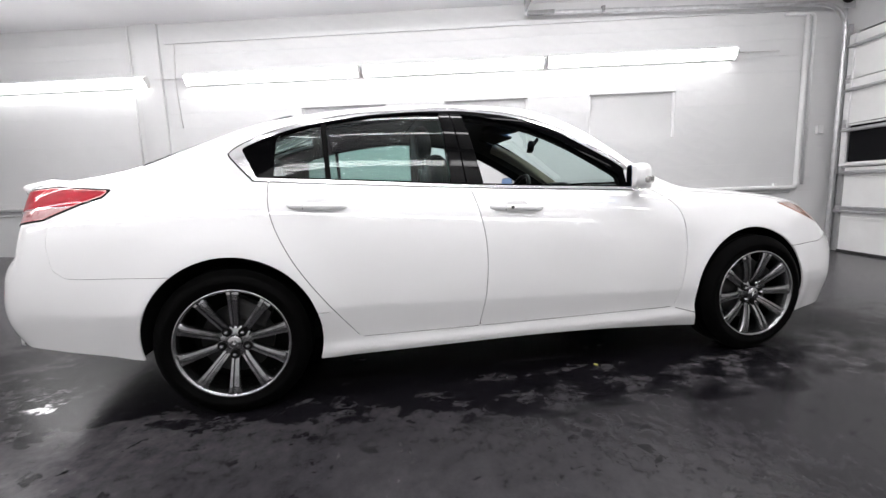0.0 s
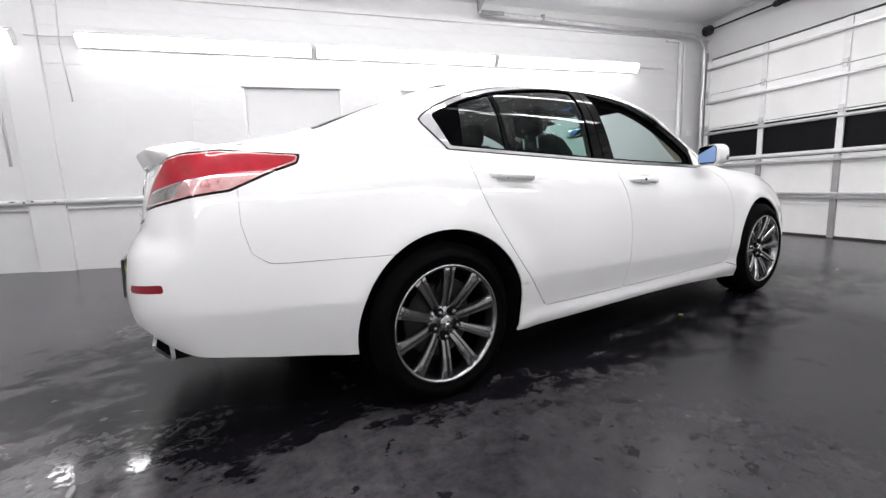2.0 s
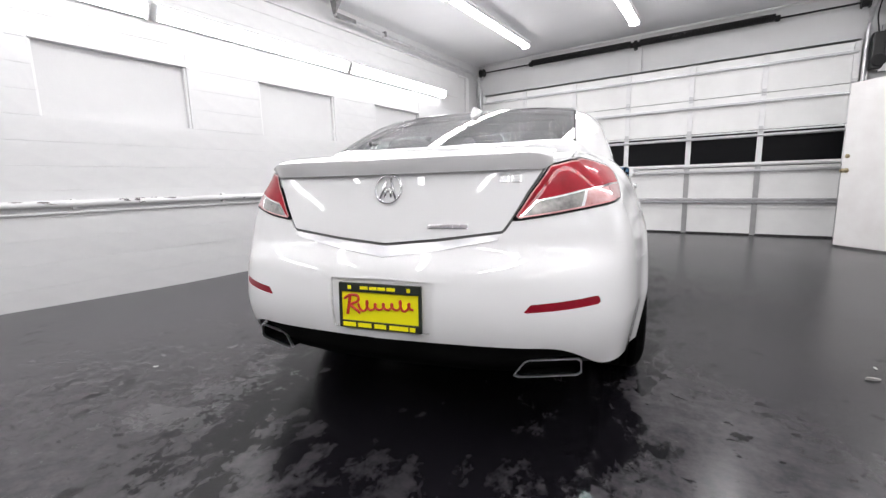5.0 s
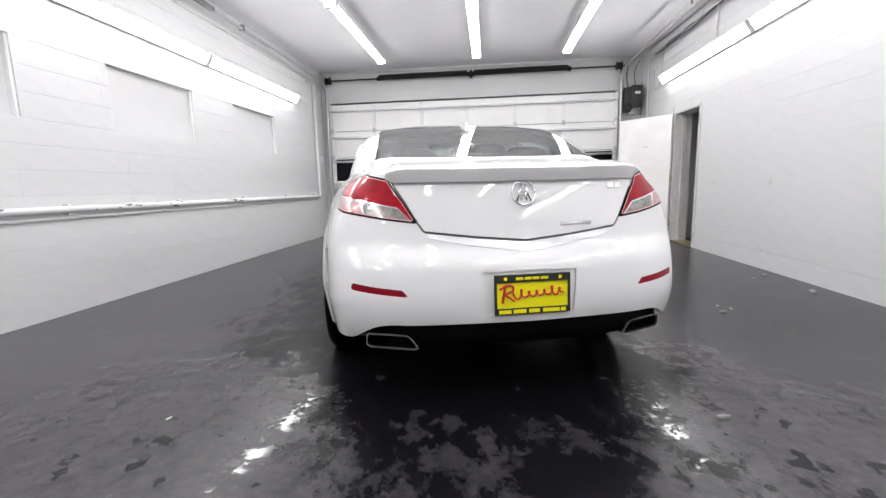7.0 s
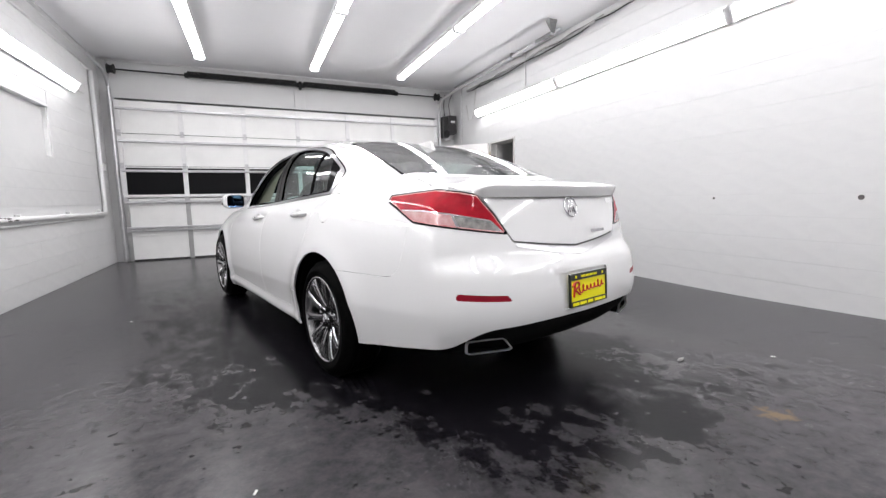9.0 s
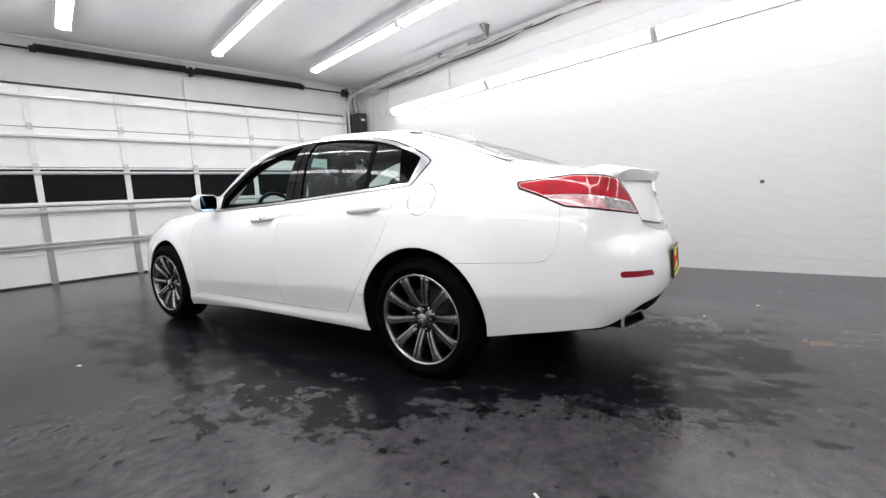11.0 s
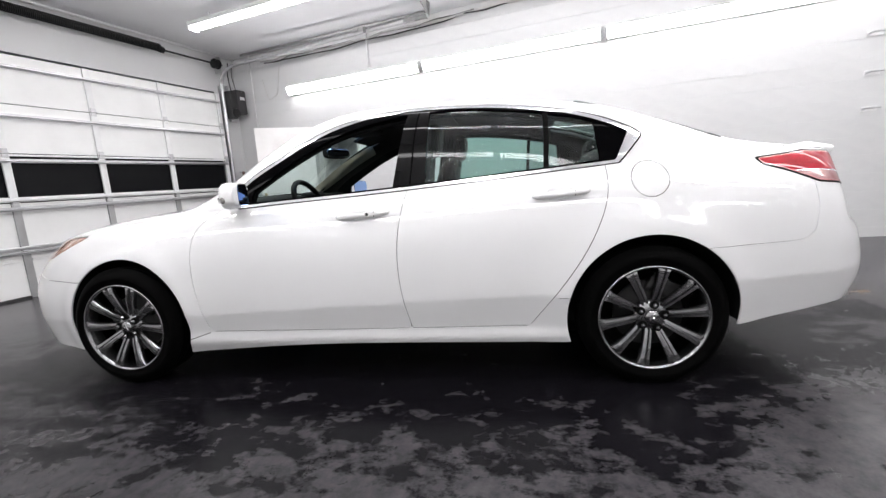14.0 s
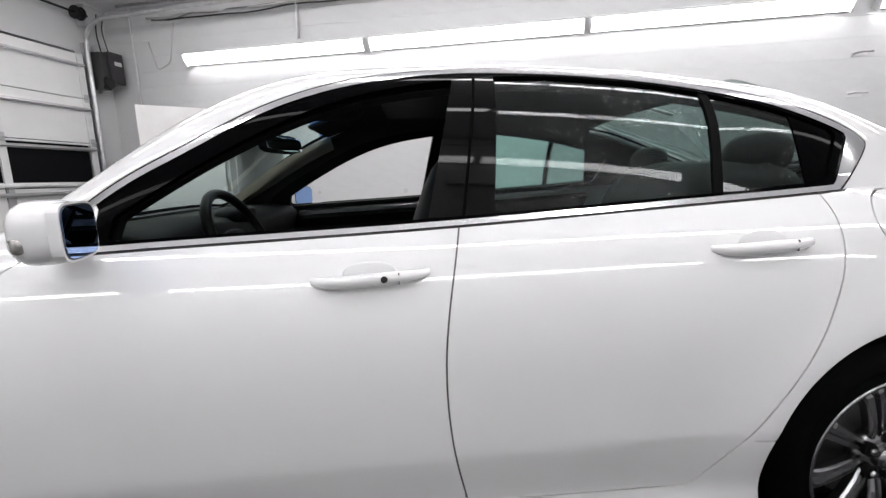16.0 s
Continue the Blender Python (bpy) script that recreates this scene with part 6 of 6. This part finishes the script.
# door handles and mirrors
for s in both:
    for key, y0, y1, z in (("f", -0.172, 0.108, 0.882), ("r", -1.122, -0.858, 0.927)):
        yc, ln = (y0 + y1) / 2, y1 - y0
        xs = float(flank(np.array([s_y(yc)]), np.array([(z - float(Z_LOW(s_y(yc)))) / (float(Z_BELT(s_y(yc))) - float(Z_LOW(s_y(yc))))]))[0][0])
        slope = -0.055
        bm = bmesh.new()
        rows = []
        for k in range(17):
            u = -1 + 2 * k / 16
            out = 0.036 * (1 - abs(u) ** 4) + 0.003
            h = 0.0165 * (1 - 0.45 * abs(u) ** 3)
            rows.append([bm.verts.new((s * (xs - 0.012 + out + dx * 0.012), yc + u * ln / 2, z + slope * u * ln / 2 + dz * h)) for dx, dz in ((-1, -0.9), (0.2, -1), (1, -0.3), (1, 0.4), (0.2, 1), (-1, 0.9))])
        for a, b in zip(rows, rows[1:]):
            for i in range(6):
                bm.faces.new((a[i], a[(i + 1) % 6], b[(i + 1) % 6], b[i]))
        bm.faces.new(rows[0]), bm.faces.new(rows[-1])
        hd = part("door_handle", bm, M_PAINT, doors[s, key], "white pull handle", True)
        part("handle_bowl", blob((0.012, 0.13, 0.066), (s * (xs - 0.001), yc - 0.0, z + 0.006), 2.2, n=24), M_PAINT, doors[s, key], "", True)
        part("handle_joint", box((0.010, 0.0025, 0.027), (s * (xs + 0.031), y0 + 0.072, z - 0.055 * (y0 + 0.072 - yc)), 0.0), M_SEAM, hd)
        if key == "f":
            part("key_hole", lathe([(0.0, 0.0078), (0.004, 0.0078), (0.004, 0.0)], "x", 14), M_BLACK, hd).matrix_basis = pose(s * (xs + 0.0395), y0 + 0.105, z + 0.004, 0, 0, 0 if s > 0 else 180)
    hub_m = pose(s * 0.925, 0.615, 1.018, 0, 0, -26 if s > 0 else 17)
    mr = part("side_mirror", blob((0.192, 0.108, 0.142), (0, 0.002, 0), 3.0, n=32), M_PAINT, doors[s, "f"], "white door mirror with a turn lamp", True)
    mr.matrix_basis = hub_m @ Matrix.Scale(0.93, 4)
    part("mirror_foot", box((0.12, 0.075, 0.034), (s * -0.10, 0.035, -0.05), 0.012), M_PAINT, mr)
    def plate(wd, ht, y0, y1, power=5.0):
        """A flat rounded plate across the mirror, from y0 to y1."""
        bm = bmesh.new()
        ring = []
        for k in range(40):
            c, sn = math.cos(2 * math.pi * k / 40), math.sin(2 * math.pi * k / 40)
            r = (abs(c) ** power + abs(sn) ** power) ** (-1 / power)
            ring.append((wd / 2 * c * r, ht / 2 * sn * r))
        loops = [[bm.verts.new((x, y, z)) for x, z in ring] for y in (y0, y1)]
        for k in range(40):
            bm.faces.new((loops[0][k], loops[0][(k + 1) % 40], loops[1][(k + 1) % 40], loops[1][k]))
        bm.faces.new(loops[0]), bm.faces.new(loops[1])
        return bm

    part("mirror_rim", plate(0.182, 0.132, -0.0520, -0.030), M_PAINT, mr, "white rim")
    part("mirror_gap", plate(0.172, 0.122, -0.0530, -0.040), M_BLACK, mr)
    part("mirror_glass", plate(0.166, 0.116, -0.0545, -0.045), M_MIRRORBLUE, mr, "bluish mirror glass")
    part("turn_lamp", blob((0.110, 0.030, 0.042), (s * 0.050, 0.042, -0.020), 3.5, pose(0, 0, 0, 0, 0, s * -28)), M_CLEAR, mr, "clear turn lamp", True)


# ---------- cabin ----------
def lining(labels, t=0.012, off=-0.034):
    return [sheet(roof, labels, s, t, off) for s in both]


panels("headliner", M_HEADLINER, lining(("body", "seal")), "grey headliner and pillar trim")
panels("frame_lining", M_INTERIOR, [sheet(roof, ("chrome", "frame", "sail", "pillar", "pillar_rear", "pillar_gap"), s, 0.02, -0.026) for s in both], "black door frame lining")
for s in both:
    inner = halves[s].take(("front_door", "rear_door"), -0.055)
    P, F, N = inner if s > 0 else mirrored(*inner)
    V, F2, N2 = thick(P, F, N, 0.03)
    mesh_object("door_trim", V, F2, M_INTERIOR, car, "black door trim", True, N2)
    part("armrest", blob((0.07, 0.62, 0.06), (s * 0.74, 0.12, 0.80), 3.0), M_LEATHER, car, "", True)
bm = bmesh.new()
rows = []
for k in range(21):
    x = -0.74 + 1.48 * k / 20
    hump = 0.035 * math.exp(-((x + 0.37) / 0.19) ** 2)
    rows.append([bm.verts.new((x, y, z)) for y, z in ((1.02, 0.955), (0.86, 0.985), (0.70, 0.985 + hump * 0.6), (0.60, 0.965 + hump), (0.565, 0.93 + hump * 0.5), (0.60, 0.82), (0.66, 0.60), (0.85, 0.40))])
for a, b in zip(rows, rows[1:]):
    for k in range(7):
        bm.faces.new((a[k], b[k], b[k + 1], a[k + 1]))
bm.faces.new(rows[0]), bm.faces.new(rows[-1])
part("dashboard", bm, M_INTERIOR, car, "black dashboard", True)
part("screen_hood", blob((0.30, 0.10, 0.07), (0, 0.62, 0.975), 3.0), M_INTERIOR, car, "", True)
part("console", box((0.24, 1.0, 0.40), (0, 0.12, 0.46), 0.04), M_INTERIOR, car)
part("cabin_floor", box((1.50, 2.6, 0.05), (0, -0.35, 0.30)), M_INTERIOR, car)
part("rear_shelf", box((1.20, 0.55, 0.04), (0, -1.60, 1.03), 0.012), M_INTERIOR, car)

sw = part("steering_wheel", tube([(0.185 * math.cos(a), 0, 0.185 * math.sin(a)) for a in [2 * math.pi * k / 40 for k in range(41)]], 0.0165, 10), M_LEATHER, car, "black leather steering wheel", True)
sw.matrix_basis = pose(-0.375, 0.45, 0.905, -24)
part("airbag_cover", blob((0.15, 0.06, 0.12), (0, 0.02, 0), 2.6), M_INTERIOR, sw, "", True)
for a in (0, 180, 270):
    c, s_ = math.cos(radians(a)), math.sin(radians(a))
    part("spoke_arm", box((0.13, 0.02, 0.035), (0.115 * c, 0.012, 0.115 * s_), 0.006, pose(0, 0, 0, 0, -a, 0)), M_SATIN, sw)
part("steering_column", tube([(-0.375, 0.47, 0.90), (-0.375, 0.75, 0.80)], 0.045, 16), M_INTERIOR, car)


def seat(x, y):
    st = part("front_seat", blob((0.52, 0.54, 0.17), (x, y + 0.28, 0.53), 3.2), M_LEATHER, car, "black leather front seat", True)
    part("backrest", blob((0.50, 0.16, 0.68), (x, y - 0.06, 0.86), 3.0, pose(0, 0, 0, 17)), M_LEATHER, st, "", True)
    part("head_rest", blob((0.27, 0.10, 0.19), (x, y - 0.215, 1.255), 2.8, pose(0, 0, 0, 8)), M_LEATHER, st, "", True)
    for d in (-0.06, 0.06):
        part("head_rest_post", tube([(x + d, y - 0.20, 1.10), (x + d, y - 0.21, 1.22)], 0.007), M_CHROME, st)


seat(-0.37, -0.12)
seat(0.37, -0.21)
bench = part("rear_bench", blob((1.30, 0.56, 0.20), (0, -0.92, 0.55), 4.0), M_LEATHER, car, "black leather rear bench", True)
part("backrest", blob((1.28, 0.16, 0.62), (0, -1.26, 0.86), 4.0, pose(0, 0, 0, 22)), M_LEATHER, bench, "", True)
for x in (-0.36, 0.36):
    part("head_rest", blob((0.28, 0.11, 0.15), (x, -1.37, 1.165), 2.8, pose(0, 0, 0, 10)), M_LEATHER, bench, "", True)
rv = part("cabin_mirror", blob((0.25, 0.045, 0.075), (0, 0.415, 1.262), 4.0, pose(0, 0, 0, -8, 0, -20)), M_INTERIOR, car, "black cabin mirror", True)
part("mirror_glass", blob((0.225, 0.006, 0.06), (-0.008, 0.393, 1.259), 6.0, pose(0, 0, 0, -8, 0, -20)), M_MIRROR, rv, "", True)
part("mirror_arm", tube([(0, 0.43, 1.27), (0, 0.47, 1.32)], 0.012), M_INTERIOR, rv)
part("roof_console", blob((0.22, 0.26, 0.05), (0, 0.20, 1.385), 3.5), M_HEADLINER, car, "grey roof console", True)
part("sunroof_shade", box((0.78, 0.42, 0.012), (0, -0.22, 1.415), 0.004), M_INTERIOR, car, "dark sunroof shade")
for s in both:
    part("sun_visor", box((0.40, 0.17, 0.018), (s * 0.34, 0.25, 1.372), 0.007, pose(0, 0, 0, -18)), M_HEADLINER, car)
    bm = bmesh.new()
    rows = []
    for k in range(13):
        y = 0.90 - 0.58 * k / 12
        low = 0.34 + 0.10 * k / 12
        e = crown(np.full(4, s_y(y)), np.linspace(low, 0.53, 4))
        rows.append([bm.verts.new((s * (p[0] - 0.048), p[1] - 0.012, p[2] - 0.030)) for p in e])
    for a, b in zip(rows, rows[1:]):
        for i in range(3):
            bm.faces.new((a[i], b[i], b[i + 1], a[i + 1]))
    bmesh.ops.solidify(bm, geom=bm.faces[:], thickness=0.02)
    part("pillar_trim", bm, M_PILLAR, car, "beige pillar trim")


# ---------- litter and stains on the floor ----------
lf = part("leaf", blob((0.03, 0.02, 0.005), (0, 0, 0.0025), 2.0, n=10), M_LEAF, None)
lf.matrix_basis = pose(0.738, 0.618, 0.001, 0, 0, 30)
tagged(lf, "small yellow leaf on the wet floor", "leaf")
random.seed(9)
for x, y in ((0.31, 2.86), (2.31, -0.70), (2.25, -0.62), (-0.93, -2.55), (-1.9, 0.32), (2.9, 1.1), (3.1, 0.4), (1.9, -2.6)):
    ob = part("paper_scrap", box((random.uniform(0.014, 0.03), random.uniform(0.008, 0.018), 0.003), (0, 0, 0.002), 0.0008), M_PAPER, None)
    ob.matrix_basis = pose(x, y, floor_z(y) - (floor_z(0.49) if y < 0.5 else 0) + 0.0005, 0, 0, random.uniform(0, 180))
    tagged(ob, "small pale scrap lying on the concrete floor", "scrap", "floor scraps")


for x, y, ln, turn in ((3.30, 0.56, 0.13, 70), (3.28, -0.14, 0.15, 62), (2.21, -0.79, 0.07, 20), (1.39, -2.38, 0.07, 10)):
    bm = bmesh.new()
    ring = []
    for k in range(14):
        c, sn = math.cos(2 * math.pi * k / 14), math.sin(2 * math.pi * k / 14)
        ring.append((ln / 2 * c * random.uniform(0.75, 1.0), ln / 6 * sn * random.uniform(0.6, 1.0)))
    top = [bm.verts.new((px, py, 0.006 + random.uniform(0, 0.008))) for px, py in ring]
    low = [bm.verts.new((px, py, 0.0)) for px, py in ring]
    bm.faces.new(top), bm.faces.new(low)
    for k in range(14):
        bm.faces.new((low[k], low[(k + 1) % 14], top[(k + 1) % 14], top[k]))
    ob = part("paint_flake", bm, M_FLAKE, None)
    ob.matrix_basis = pose(x, y, floor_z(y) - (floor_z(0.49) if y < 0.5 else 0) + 0.0005, 0, 0, turn)
    tagged(ob, "pale paint flake lying on the concrete floor", "flake", "paint flakes")


# ---------- painted concrete blocks on both side walls ----------
def block_mesh():
    bm = box((0.0045, 1.0, 1.0), (0, 0, 0))
    for v in bm.verts:
        if v.co.x > 0:
            v.co.z *= 0.9955
    me = bpy.data.meshes.new("block")
    bmesh.ops.recalc_face_normals(bm, faces=bm.faces[:])
    bm.to_mesh(me)
    bm.free()
    me.materials.append(M_BLOCK)
    return me


BLOCK = block_mesh()


def courses(holes, y0, y1):
    """Blocks (y, z, length) in running bond round the openings."""
    out = []
    rows = int(TOP / 0.2)
    for r in range(rows):
        z0, z1 = r * 0.2, r * 0.2 + 0.2
        y = y0 - (0.2 if r % 2 else 0.0)
        while y < y1:
            a, b = max(y, y0), min(y + 0.4, y1)
            y += 0.4
            spans = [(a, b)]
            for h0, h1, low, high in holes:
                if z1 > low + 0.03 and z0 < high - 0.03:
                    spans = [t for p, q in spans for t in ((p, min(q, h0)), (max(p, h1), q))]
            out += [((p + q) / 2, (z0 + z1) / 2, q - p) for p, q in spans if q - p > 0.06]
    return out


def lay(wall, x, turn, holes, y0, y1, near):
    rest_v, rest_f = [], []
    base = np.array([v.co for v in BLOCK.vertices])
    count = 0
    for y, z, ln in courses(holes, y0, y1):
        out = random.uniform(0.0, 0.0007)
        m = pose(x + (out if turn == 0 else -out), y, z, 0, 0, turn) @ Matrix.Diagonal((1, ln, 0.1981, 1))
        if near[0] < y < near[1] and count < 300:
            o = bpy.data.objects.new("block", BLOCK)
            scene.collection.objects.link(o)
            o.parent = wall
            o.matrix_basis = m
            count += 1
        else:
            k = len(rest_v)
            rest_v += [tuple(m @ Vector(p)) for p in base]
            rest_f += [tuple(k + i for i in f.vertices) for f in BLOCK.polygons]
    if rest_v:
        tagged(mesh_object("block_courses", rest_v, rest_f, M_BLOCK, wall, "", False), kind="stuff")


random.seed(3)
lay(wall_west, LEFT + 0.001, 0, [(a, b, W_LOW, W_HIGH) for a, b in WINDOWS], NEAR, FAR, (-3.6, 3.5))
lay(wall_east, RIGHT - 0.001, 180, [(DOOR_A - 0.02, DOOR_B + 0.02, 0.0, DOOR_H + 0.02)], NEAR, FAR, (-4.2, 2.5))
